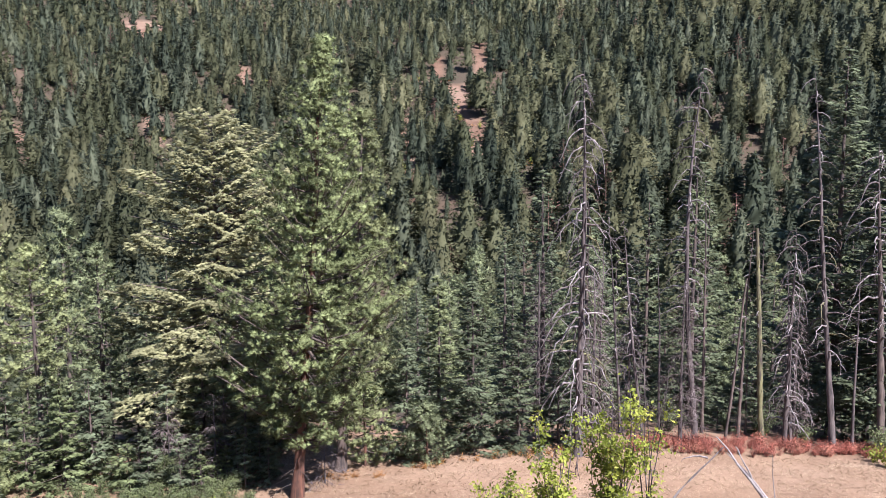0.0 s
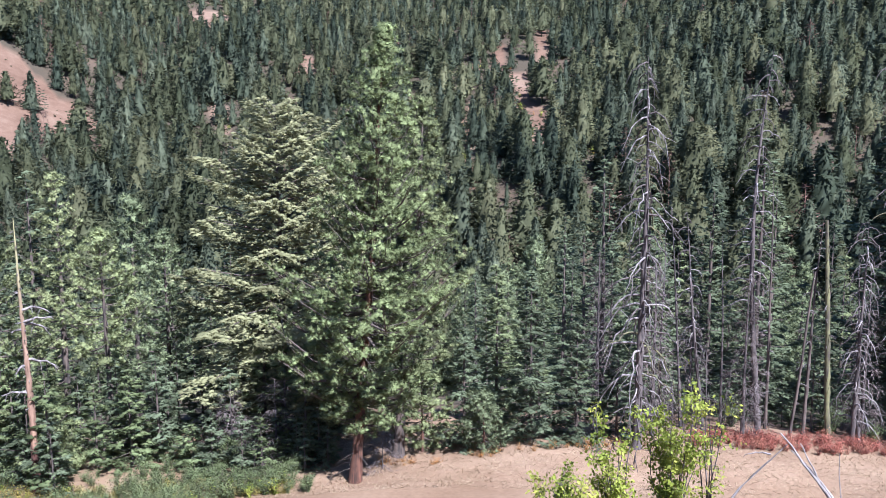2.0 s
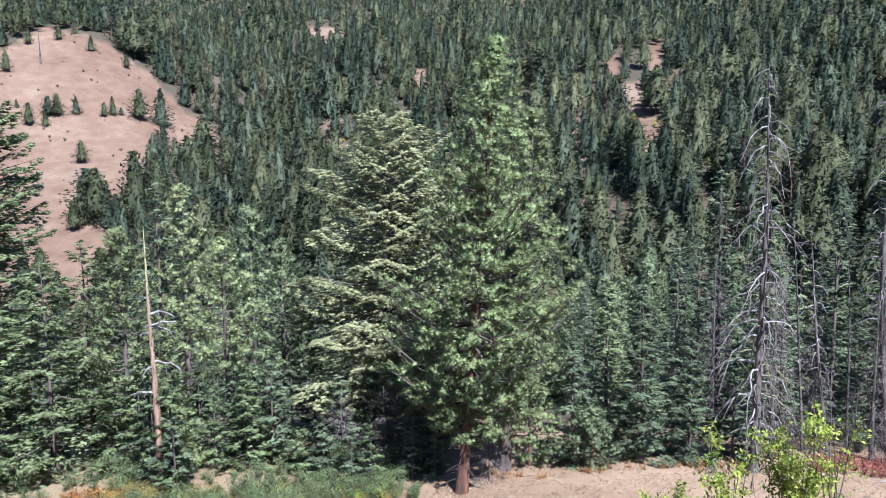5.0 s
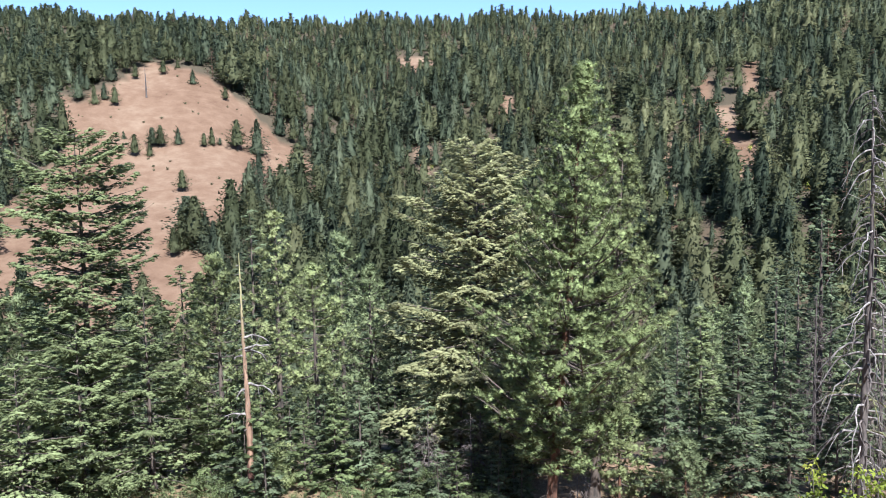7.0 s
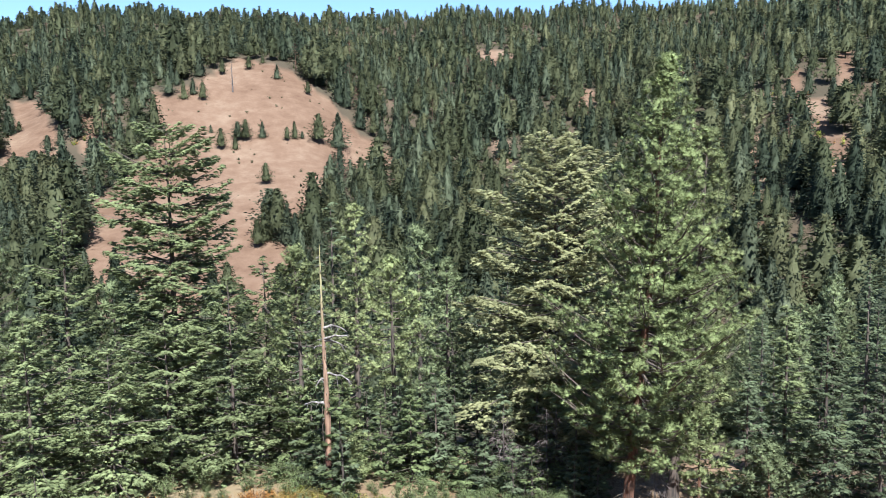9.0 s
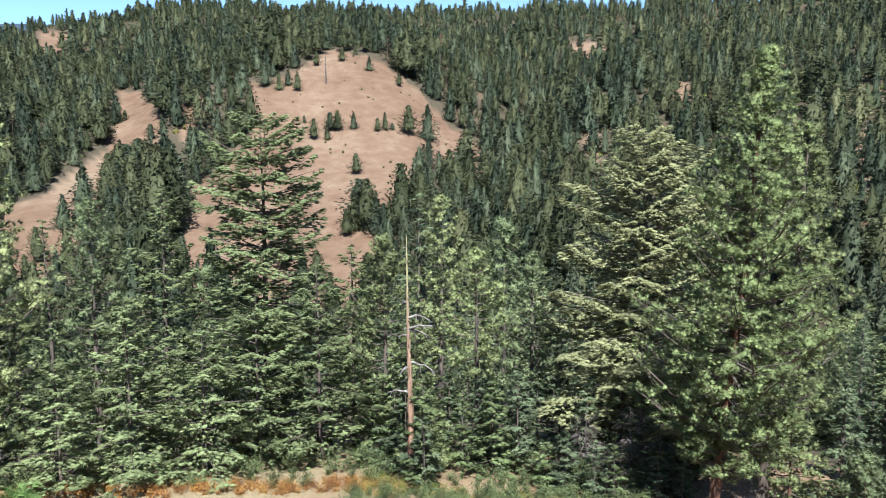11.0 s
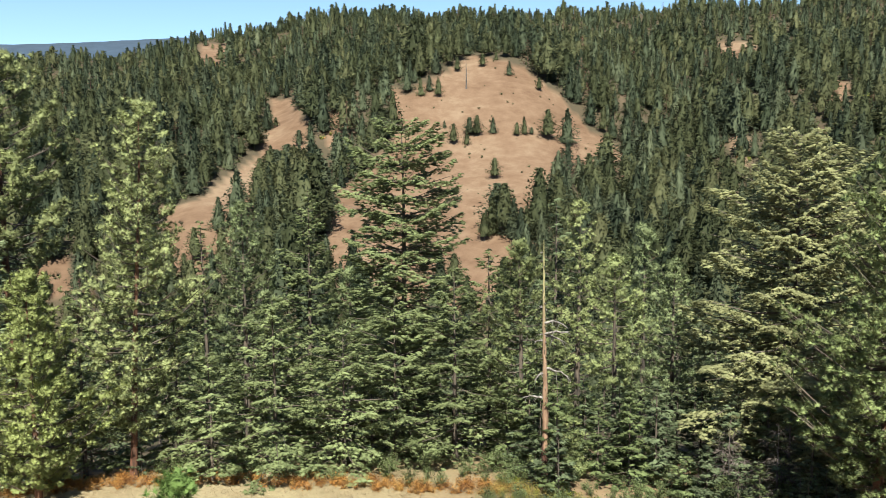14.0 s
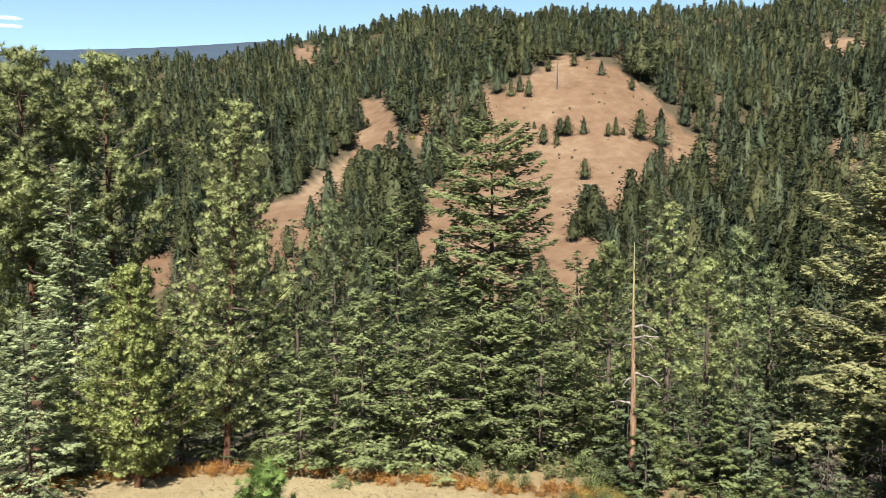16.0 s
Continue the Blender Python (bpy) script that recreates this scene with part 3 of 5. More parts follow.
        B.append(pts.reshape(-1, 3)), Wd.append(way.reshape(-1, 3)), Ln.append(spray * rng.uniform(0.6, 1.3, m * k))
        M.append((face[:, None] + way * 0.35 + rng.normal(size=(m, k, 3)) * 0.28).reshape(-1, 3))
    k = 10
    B.append(along(stem, rng.uniform(0.93, 0.995, k))), Wd.append(rng.normal(size=(k, 3)) * 0.5 + [0, 0, 0.6]), Ln.append(np.full(k, spray * 0.8))
    M.append(rng.normal(size=(k, 3)) * 0.4 + [0, 0, 0.7])
    L = np.concatenate(Ln)
    if not per:
        crown.lumps(np.concatenate(P), np.concatenate(S), rng, np.concatenate(T), np.concatenate(N), 0.55, True)
    crown.blades(np.concatenate(B), np.concatenate(Wd), L, L * (0.07 if per else 0.24 if not coarse else 0.32), rng, 0.12, np.concatenate(M))
    return wood.mesh("trunk", bark, True, limbs, BARK_DARK), crown.mesh("crown", needle)


def tree(name, meshes, x, y, turn, label, category, group="", size=1.0, sink=0.12):
    root = new(name)
    root.matrix_world = pose(x, y, at_height(x, y) - sink, 0, 0, turn) @ Matrix.Scale(size, 4)
    for nm, me in zip(("trunk", "crown"), meshes):
        part(nm, me, root)
    return tagged(root, label, category, group)


def place(bearing, far):
    return far * math.sin(radians(bearing)), far * math.cos(radians(bearing))


def pine(bearing, far, high, wide, bare, seed, needle, label, **more):
    bark = more.pop("bark", BARK_RED)
    return tree("ponderosa_pine", pine_meshes(high, wide, bare, seed, needle, bark, **more), *place(bearing, far), 0, label, "pine tree")


def fir(bearing, far, high, wide, bare, seed, needle, label, **more):
    bark = more.pop("bark", BARK_DARK)
    return tree("fir_tree", fir_meshes(high, wide, bare, seed, needle, bark, **more), *place(bearing, far), 0, label, "fir tree")

# ---- the trees along the meadow's edge ----
pine(-10.6, 40.4, 22.3, 4.55, 0.13, 11, PINE_DEEP, "tall ponderosa pine with dense green needles on a red-brown trunk", lean=(2.1, -0.2), full=2.35, inner=0.16, spread=0.95, belly=0.3, trunk_r=0.27)
pine(-7.5, 43.9, 19.2, 3.0, 0.16, 9, PINE, "slimmer ponderosa pine close behind the tall one", lean=(1.7, 0.2), full=1.5, spread=0.75, bark=BARK_DARK)
fir(-15.2, 53, 20.2, 8.2, 0.02, 12, FIR_PALE, "broad old Douglas fir with pale olive drooping boughs", full=3.0, spread=0.44, belly=0.22, droop=0.34, drape=0.8, spray=0.17, lobe=0.2, dead=0.14)
fir(2.0, 46, 9.9, 2.2, 0.03, 13, FIR_DARK, "narrow dark green young fir tree at the wood's edge", full=2.5, spray=0.17)
fir(-0.4, 50, 10.3, 2.12, 0.03, 14, FIR, "slim young fir with a pale cone-laden tip", full=2.4, spray=0.17)
fir(5.2, 46.6, 7.0, 1.8, 0.03, 15, FIR_DARK, "small dark blue-green fir at the wood's edge", full=2.7, spray=0.15)
fir(-2.7, 45.2, 7.0, 1.88, 0.03, 16, FIR_DARK, "small dark fir beside the tall pine", full=2.7, spray=0.15)
fir(8.0, 47.6, 5.6, 1.75, 0.03, 17, FIR_DARK, "low bluish fir behind a dead snag", full=2.7, spray=0.15)
pine(-5.7, 44.5, 5.4, 1.75, 0.05, 18, PINE, "bushy young pine with bright needles", full=1.7, bunch=0.22)
pine(-1.3, 44, 3.3, 1.38, 0.05, 19, PINE_BLUE, "low round young pine at the meadow's edge", full=2.0, bunch=0.22)
# dark bark on this pine and the next stands in for crown shade
pine(-33.0, 50, 13.5, 2.75, 0.10, 20, PINE, "upright pine with layered light green boughs", full=1.3, bark=BARK_DARK)
pine(-29.1, 59, 17.6, 2.88, 0.15, 21, PINE_DULL, "tall thin pine with dull brownish needles", full=1.0, bark=BARK_DARK)
pine(-26.6, 50, 12.6, 2.50, 0.40, 22, PINE, "pine with a bare dark lower trunk", full=1.3, bark=BARK_DARK)
pine(-22.8, 57, 13.2, 3.12, 0.15, 23, PINE_BLUE, "shaded bluish pine behind the Douglas fir", full=1.3, bark=BARK_DARK)
fir(-25.5, 46, 5.7, 1.81, 0.03, 24, FIR_BRIGHT, "small bright green fir beside a bare trunk", full=3.1, spray=0.15)
fir(-21.6, 44.5, 2.6, 1.62, 0.03, 25, FIR_BRIGHT, "very small bright fir under larger trees", full=3.4, spray=0.14)
pine(-30.0, 46.5, 3.4, 1.88, 0.05, 26, PINE, "low bushy light green pine beside the barkless snag", full=2.0, bunch=0.22)
fir(-41.1, 55, 22.0, 4.7, 0.22, 27, FIR, "tall old fir with wide separate tiers of boughs", full=3.3, layers=1.15, spread=0.24, droop=0.2, climb=0.26, lift=0.03, drape=0.0, lobe=0.26, dead=0.3)
fir(-47.6, 57, 18.3, 4.50, 0.05, 28, FIR, "pointed fir with full grey-green boughs", full=1.6, spread=0.75)
# dark bark here again imitates a trunk shaded by its crown
pine(-51.9, 55, 16.6, 3.25, 0.12, 29, PINE_BLUE, "round-shouldered bluish green pine", full=1.3, bark=BARK_DARK)
fir(-54.5, 70, 19.5, 2.00, 0.05, 30, FIR, "narrow spire-like fir rising behind the others", full=1.6)
pine(-59.4, 51, 21.9, 3.95, 0.12, 31, PINE_DULL, "tall ponderosa pine with dull cone-laden boughs and a red trunk", full=1.5, lean=(0.6, 0.9), spread=0.6, trunk_r=0.2, inner=0.18)
pine(-65.1, 49.3, 12.6, 3.4, 0.08, 32, PINE_YELLOW, "yellow-green young ponderosa pine standing in dry grass", full=2.3, spread=0.7, belly=0.2)
fir(-68.5, 55, 19.8, 4.88, 0.02, 33, FIR_GREY, "broad grey-green fir sweeping to the ground", full=1.6, spread=0.7)
pine(-70.9, 60, 27.6, 4.5, 0.45, 34, PINE_DULL, "huge old ponderosa pine with an open flat-topped crown", full=1.3, inner=0.6, spread=0.5, belly=0.3, bunch=0.34, lean=(-1.0, 0.5))
pine(-66.2, 63, 28.6, 4.8, 0.40, 35, PINE_DULL, "large old ponderosa pine with a rounded crown", full=1.3, inner=0.6, spread=0.55, belly=0.3, bunch=0.34)
pine(-74.4, 57, 25.3, 4.2, 0.40, 36, PINE_DULL, "old ponderosa pine with twisting limbs", full=1.3, inner=0.6, spread=0.55, belly=0.3, bunch=0.34)
fir(-50.1, 49.5, 10.6, 4.00, 0.02, 37, FIR, "broad leafy young Douglas fir", full=1.8, spread=0.6)
fir(-41.8, 50, 10.3, 4.12, 0.02, 38, FIR, "spreading Douglas fir at the meadow's edge", full=1.8, spread=0.55)
fir(-37.6, 50, 12.0, 3.75, 0.02, 39, FIR, "broad Douglas fir below the tiered fir", full=1.8, spread=0.55)
fir(-45.4, 48.5, 8.6, 3.62, 0.08, 40, FIR, "low wide Douglas fir on a short dark trunk", full=1.9, spread=0.5)
fir(-54.4, 48.5, 7.6, 3.00, 0.03, 41, FIR, "low spreading fir behind dry weeds", full=1.9, spread=0.55)
fir(-71.5, 51, 10.6, 4.00, 0.02, 42, FIR_GREY, "grey-green fir with boughs down to the grass", full=1.8, spread=0.55)
fir(-32.4, 48, 6.6, 2.50, 0.03, 43, FIR_BRIGHT, "small green fir beside the barkless snag", full=2.0)
fir(-56.5, 54, 10.5, 3.25, 0.03, 44, FIR, "full green fir between two pines", full=1.8, spread=0.6)
fir(-62.3, 53, 11.5, 3.25, 0.03, 45, FIR, "green fir behind the yellow-green pine", full=1.6, spread=0.6)
fir(-35.2, 53, 13.2, 3.00, 0.03, 46, FIR, "green fir filling the edge of the wood", full=1.6, spread=0.65)
fir(25.6, 62, 26.8, 5.38, 0.08, 48, FIR_DARK, "tall dark fir rising behind the dead snags", full=1.8, spray=0.24)
fir(28.6, 58, 25.0, 4.75, 0.10, 49, FIR_DARK, "tall dark fir at the edge of the dead stand", full=1.8, spray=0.24)
pine(-56.8, 30, 3.9, 1.2, 0.03, 50, PINE_FRESH, "fresh green pine sapling on the near slope", full=1.2, bunch=0.3, count=60)

# ---- the woods on the valley's sides ----
def hill_tree(rng, kind, fine):
    """One far tree, unit high: a stem, a dense inner crown, and many small bough tips in tiers."""
    h = Heap()
    h.tube([[0, 0, -0.06], [0, 0, 0.97]], [0.012, 0.002], 3)
    low = {"fir": 0.05, "pine": 0.18, "dead": 0.12}[kind]
    blunt = rng.uniform(0.5, 0.75) if kind == "pine" else rng.uniform(0.72, 0.98)
    tiers = int(rng.integers(8, 12))
    phase = rng.uniform(0, 6.28, tiers + 1)

    def reach_at(u, turn):
        tier = np.minimum((np.clip(u, 0, 0.999) * tiers).astype(int), tiers)
        lobe = 1 + 0.14 * np.sin(3 * turn + phase[tier]) + 0.11 * np.sin(2 * turn - 2 * phase[tier])
        return np.minimum(0.65 + u * 2.6, 1.0) * (1 - u) ** blunt * 0.26 * lobe + 0.010
    rows, sides = (6, 7, 9, 11)[fine], (6, 7, 8, 9)[fine]
    u = np.repeat(np.linspace(0, 0.96, rows), sides)
    t = np.tile(np.arange(sides) * 6.283 / sides, rows)
    r = reach_at(u, t) * rng.uniform(0.34, 0.6, rows * sides)
    heart = np.stack([np.cos(t) * r, np.sin(t) * r, low + (1 - low) * u + rng.uniform(-0.02, 0.02, rows * sides) - r * 0.15], 1)
    ring = np.arange(rows - 1)[:, None] * sides
    k, k2 = (ring + np.arange(sides)).ravel(), (ring + (np.arange(sides) + 1) % sides).ravel()
    if kind != "dead":
        face = np.stack([np.cos(t), np.sin(t), np.full(len(t), 0.3)], 1) + rng.normal(size=(len(t), 3)) * 0.22
        h.add(heart, np.concatenate([np.stack([k, k2, k2 + sides], 1), np.stack([k, k2 + sides, k + sides], 1)]), face)
    n = int((200, 390, 720, 1300)[fine] * {"fir": 1.0, "pine": 1.0, "dead": 0.45}[kind])
    size = (0.080, 0.058, 0.042, 0.032)[fine]
    u = rng.uniform(0, 1, n) ** 1.35
    u = np.clip((np.floor(u * tiers) + 0.5 + rng.normal(size=n) * 0.30) / tiers, 0, 0.985)
    t = np.arange(n) * 2.399 + rng.uniform(-0.6, 0.6, n)
    out = np.stack([np.cos(t), np.sin(t), np.zeros(n)], 1)
    r = reach_at(u, t) * rng.uniform(0.45, 1.08, n)
    sag = -0.30 if kind == "fir" else 0.25
    base = out * np.maximum(r - size * 0.5, 0)[:, None] + np.array([0, 0, 1.0]) * (low + (0.97 - low) * u + r * sag * 0.5)[:, None]
    way = out * 0.9 + [0, 0, sag] + rng.normal(size=(n, 3)) * 0.5
    bough = rng.normal(size=(tiers + 1, 5, 3))[np.minimum((u * tiers).astype(int), tiers), (t * 5 / 6.283).astype(int) % 5]
    face = out * 0.9 + [0, 0, 0.38] + bough * 0.28 + rng.normal(size=(n, 3)) * 0.12
    long = size * rng.uniform(0.6, 1.4, n)
    h.blades(base, way, long, long * (0.25 if kind == "dead" else 0.62), rng, 0.05, face)
    return np.concatenate(h.v), h.f, np.concatenate(h.s)


def sow(name, kind, material, label, x, y, high, seed, slim=(1.05, 1.55), simpler=0):
    """Many far trees as one wood."""
    rng = np.random.default_rng(seed)
    forms = [[hill_tree(rng, kind, fine) for _ in range(14)] for fine in (0, 1, 2, 3)]
    close = (np.hypot(x, y) < 480).astype(int) + (np.hypot(x, y) < 290) + (np.hypot(x, y) < 190)
    close = np.maximum(close - simpler, 0)
    z = land(x, y)
    pick = rng.integers(0, 14, len(x))
    turn, fat = rng.uniform(0, 6.28, len(x)), rng.uniform(*slim, len(x))
    tone = np.clip(rng.normal(size=len(x)) * 0.55 + 0.4 * np.sin(x / 31 + 2 * np.sin(y / 43)) * np.sin(y / 37), -1, 1)
    wood, tones = Heap(), []
    for i in range(len(x)):
        v, fs, soft = forms[close[i]][pick[i]]
        c, s = math.cos(turn[i]), math.sin(turn[i])
        spin = np.array([[c, s, 0], [-s, c, 0], [0, 0, 1]])
        n = wood.n
        wood.add(v @ spin * [fat[i], fat[i], 1] * high[i] + [x[i], y[i], z[i]], fs[0], soft @ spin)
        wood.f += [f + n for f in fs[1:]]
        tones.append(np.full(len(v), tone[i], np.float32))
    me = wood.mesh(name, material)
    me.attributes.new("tree_tone", "FLOAT", "POINT").data.foreach_set("value", np.concatenate(tones))
    return tagged(new(name, me), label, "woods", kind="stuff")


def scatter(seed, near, far, left, right, gap):
    """Spots about gap metres apart over a sector of the land."""
    rng = np.random.default_rng(seed)
    grid = np.arange(-far, far, gap)
    gx, gy = np.meshgrid(grid, grid)
    gx, gy = gx.ravel() + rng.uniform(-0.55, 0.55, gx.size) * gap, gy.ravel() + rng.uniform(-0.55, 0.55, gx.size) * gap
    d, b = np.hypot(gx, gy), np.degrees(np.arctan2(gx, gy))
    keep = (d > near) & (d < far) & (b > left) & (b < right)
    return gx[keep], gy[keep], d[keep], b[keep], rng


x, y, d, b, rng = scatter(5, 148, 735, -80, 34, 6.0)
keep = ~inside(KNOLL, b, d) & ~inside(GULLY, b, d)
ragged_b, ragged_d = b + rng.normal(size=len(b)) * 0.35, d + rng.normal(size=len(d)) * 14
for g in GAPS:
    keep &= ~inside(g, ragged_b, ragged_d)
keep &= rng.uniform(0, 1, len(x)) < np.interp(d, (160, 300, 480), (0.74, 0.78, 0.88))
# thin, open stands on the dry spurs
spur = np.exp(-((b + 0) / 6) ** 2 - ((d - 340) / 80) ** 2) + np.exp(-((b + 62) / 5) ** 2 - ((d - 300) / 90) ** 2) * 0.8 + 0.6 * np.exp(-((b + 55) / 3) ** 2 - ((d - 560) / 90) ** 2)
keep &= (rng.uniform(0, 1, len(x)) > 0.3 * spur) & (rng.uniform(0, 1, len(x)) > np.clip((d - 430) / 900, 0, 0.22))
x, y, d, b, spur = x[keep], y[keep], d[keep], b[keep], spur[keep]
stand = 1 + 0.22 * np.sin(x / 17 + 2 * np.sin(y / 29)) * np.sin(y / 21 + np.sin(x / 37))
high = rng.uniform(8.5, 13.5, len(x)) * np.interp(d, (160, 300, 480, 700), (1.4, 1.2, 1.0, 0.95)) * rng.choice([1, 1, 1, 0.55, 1.25], len(x)) * stand
# trees shortened where they would hide the open grass from the camera
kept_low = (d < 240) & (b < -30) | (d < 150) & (b < -12)
high = np.where(kept_low, high * 0.75, high) * np.where(d > 600, 0.85, 1.0)
sort = rng.uniform(0, 1, len(x)) + 0.25 * spur
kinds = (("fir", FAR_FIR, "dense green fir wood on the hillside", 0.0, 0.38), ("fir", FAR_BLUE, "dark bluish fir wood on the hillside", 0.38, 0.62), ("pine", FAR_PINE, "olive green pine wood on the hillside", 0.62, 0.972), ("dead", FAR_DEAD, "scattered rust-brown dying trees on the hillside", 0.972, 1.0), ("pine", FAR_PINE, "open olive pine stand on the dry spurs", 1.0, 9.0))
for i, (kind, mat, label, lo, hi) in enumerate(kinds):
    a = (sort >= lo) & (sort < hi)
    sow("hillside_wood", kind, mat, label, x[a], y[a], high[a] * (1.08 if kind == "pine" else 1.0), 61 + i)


# younger firs fill the gaps on the lower slope across the valley
x, y, d, b, rng = scatter(15, 150, 345, -80, 34, 6.6)
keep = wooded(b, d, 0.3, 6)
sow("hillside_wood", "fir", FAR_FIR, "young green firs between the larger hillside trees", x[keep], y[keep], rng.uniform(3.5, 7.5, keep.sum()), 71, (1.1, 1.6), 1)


def undergrowth():
    """Low brush and saplings that fill the floor of the woods."""
    x, y, d, b, rng = scatter(7, 120, 735, -80, 34, 4.6)
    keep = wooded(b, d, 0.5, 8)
    x, y, d = x[keep], y[keep], d[keep]
    h = Heap()
    n = len(x)
    for _ in range(6):
        base = np.stack([x, y, land(x, y)], 1) + rng.normal(size=(n, 3)) * [1.3, 1.3, 0] + [0, 0, 0.2]
        up = rng.normal(size=(n, 3)) * [0.6, 0.6, 0.3] + [0, 0, 0.9]
        size = rng.uniform(0.8, 2.4, n) * np.clip(d / 300, 0.5, 1)
        h.blades(base, up, size, size * 0.55, rng, 0.0, up + [0, 0, 0.3])
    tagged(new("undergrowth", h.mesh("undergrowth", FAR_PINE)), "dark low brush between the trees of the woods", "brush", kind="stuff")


undergrowth()

# the nearer slope down into the valley
MID = [fir_meshes(h, h * w, 0.04, 70 + i, m, BARK_DARK, full=0.75, spray=0.34, spread=0.72) for i, (h, w, m) in enumerate(
    ((17, 0.17, FIR), (15, 0.18, FIR_DARK), (19, 0.15, FIR_DARK), (16, 0.16, FIR)))]
# close firs and slope pines take darker needles to imitate the stand's shadow
CLOSE = [fir_meshes(h, h * w, 0.04, 170 + i, m, BARK_DARK, full=1.0, spray=0.22, spread=0.74) for i, (h, w, m) in enumerate(
    ((17, 0.17, FIR_DARK), (15, 0.18, FIR_DARK), (18, 0.15, FIR_DARK), (14, 0.18, FIR_DARK)))]
MIDP = [pine_meshes(h, h * w, 0.2, 80 + i, m, BARK_DARK, full=0.9, bunch=0.45, count=14) for i, (h, w, m) in enumerate(((18, 0.15, PINE_BLUE), (16, 0.16, PINE_BLUE)))]
x, y, d, b, rng = scatter(6, 57, 160, -78, 34, 6.9)
n = 0
for i in rng.permutation(len(x)):
    if n >= 520:
        break
    ok = True
    if d[i] > 112 and b[i] < -14 and rng.uniform() > 0.75 or b[i] < -33 and d[i] < 64 or b[i] < -2 and d[i] < 112 and rng.uniform() > 0.55:
        ok = False
    if not ok:
        continue
    size = rng.uniform(0.75, 1.15)
    if b[i] < -34:
        size *= 0.74 if d[i] > 90 else 0.8
    if -20 < b[i] < 4 and d[i] < 75:
        size *= 0.6
    if rng.uniform() < 0.78:
        tree("fir_tree", CLOSE[rng.integers(len(CLOSE))] if d[i] < 92 else MID[rng.integers(len(MID))], x[i], y[i], rng.uniform(0, 360), "dark green fir on the wooded slope" if d[i] < 112 else "pointed green fir lower down the wooded slope", "fir tree", "firs on the slope" if d[i] < 112 else "firs towards the valley", size)
    else:
        tree("ponderosa_pine", MIDP[rng.integers(len(MIDP))], x[i], y[i], rng.uniform(0, 360), "green pine on the wooded slope", "pine tree", "pines on the slope", size)
    n += 1

# low young firs under and behind the edge of the wood
YOUNG = [fir_meshes(4.5, 1.3, 0.02, 90 + i, m, BARK_DARK, full=1.2, spray=0.21) for i, m in enumerate((FIR, FIR_BRIGHT, FIR_DARK, FIR))]
rng = np.random.default_rng(95)
for i in range(64):
    bx = rng.uniform(-76, 6) if i < 44 else rng.uniform(6, 33)
    far = rng.uniform(50, 60) if i < 44 else rng.uniform(53, 62)
    # behind the dead stand only the dark mesh, its colour standing in for shade
    tree("young_fir", YOUNG[i % 4 if i < 44 else 2], *place(bx, far), rng.uniform(0, 360), "young green fir in the shade of larger trees", "fir tree", "young firs in the undergrowth", rng.uniform(0.55, 1.3))

LOW = [fir_meshes(4.2, 1.25, 0.01, 96 + i, m, BARK_DARK, full=1.9, spray=0.12, spread=0.85) for i, m in enumerate((FIR_DARK, FIR_BRIGHT, FIR_DARK))]
for i in range(39):
    bx = rng.uniform(*((-34, -27), (-27, -19.5), (-19.5, -10.5))[i % 3])
    # the middle span gets the dark mesh, imitating shadow under the trees
    tree("young_fir", LOW[0 if i % 3 == 1 else i // 3 % 3], *place(bx, rng.uniform(43.5, 51) + (2.5 if i % 3 == 1 else 0) + (1.2 if bx > -14 else 0)), rng.uniform(0, 360), "low bushy young fir crowding the edge of the wood", "fir tree", "low firs at the wood's edge", rng.uniform(0.6, 1.5))
for i in range(16):
    tree("young_fir", LOW[i % 3], *place(rng.uniform(-21, -12), rng.uniform(42.2, 44.6)), rng.uniform(0, 360), "low bushy young fir crowding the edge of the wood", "fir tree", "low firs at the wood's edge", rng.uniform(0.4, 0.9))
# ---- dead standing trees ----
TWIG = leafy("dead_twigs", (0.045, 0.034, 0.03), (0.10, 0.08, 0.072), (0.19, 0.16, 0.148), 0.0, 0.5, 0.9)


def dead_branch(rng, long, droop, radius):
    """A bare limb that leaves level and hangs towards its tip, with a few side twigs; grows along +x."""
    h = Heap()
    t = np.linspace(0, 1, 8)
    bend = rng.uniform(-0.35, 0.35)
    path = np.stack([long * t * (1 - 0.25 * droop * t), long * bend * t ** 2, long * (rng.uniform(0.0, 0.35) * t - droop * t ** 2.1)], 1)
    path[1:] += rng.normal(size=(7, 3)) * 0.022 * long
    h.tube(path, radius * (1.05 - t) ** 0.8 + 0.005, 5)
    for _ in range(rng.integers(3, 6)):
        s = rng.uniform(0.25, 0.9)
        p = along(path, s)
        w = rng.normal(size=3) * [0.6, 0.6, 0.35] + [0.5, 0, -0.35 * droop - 0.1]
        w = w / np.linalg.norm(w) * long * rng.uniform(0.15, 0.4)
        q = np.linspace(0, 1, 4)[:, None]
        h.tube(p + w * q + np.array([0, 0, -0.2]) * long * 0.4 * q ** 2, radius * 0.5 * (1.1 - q[:, 0]) * (1 - s * 0.5) + 0.004, 3)
    return h


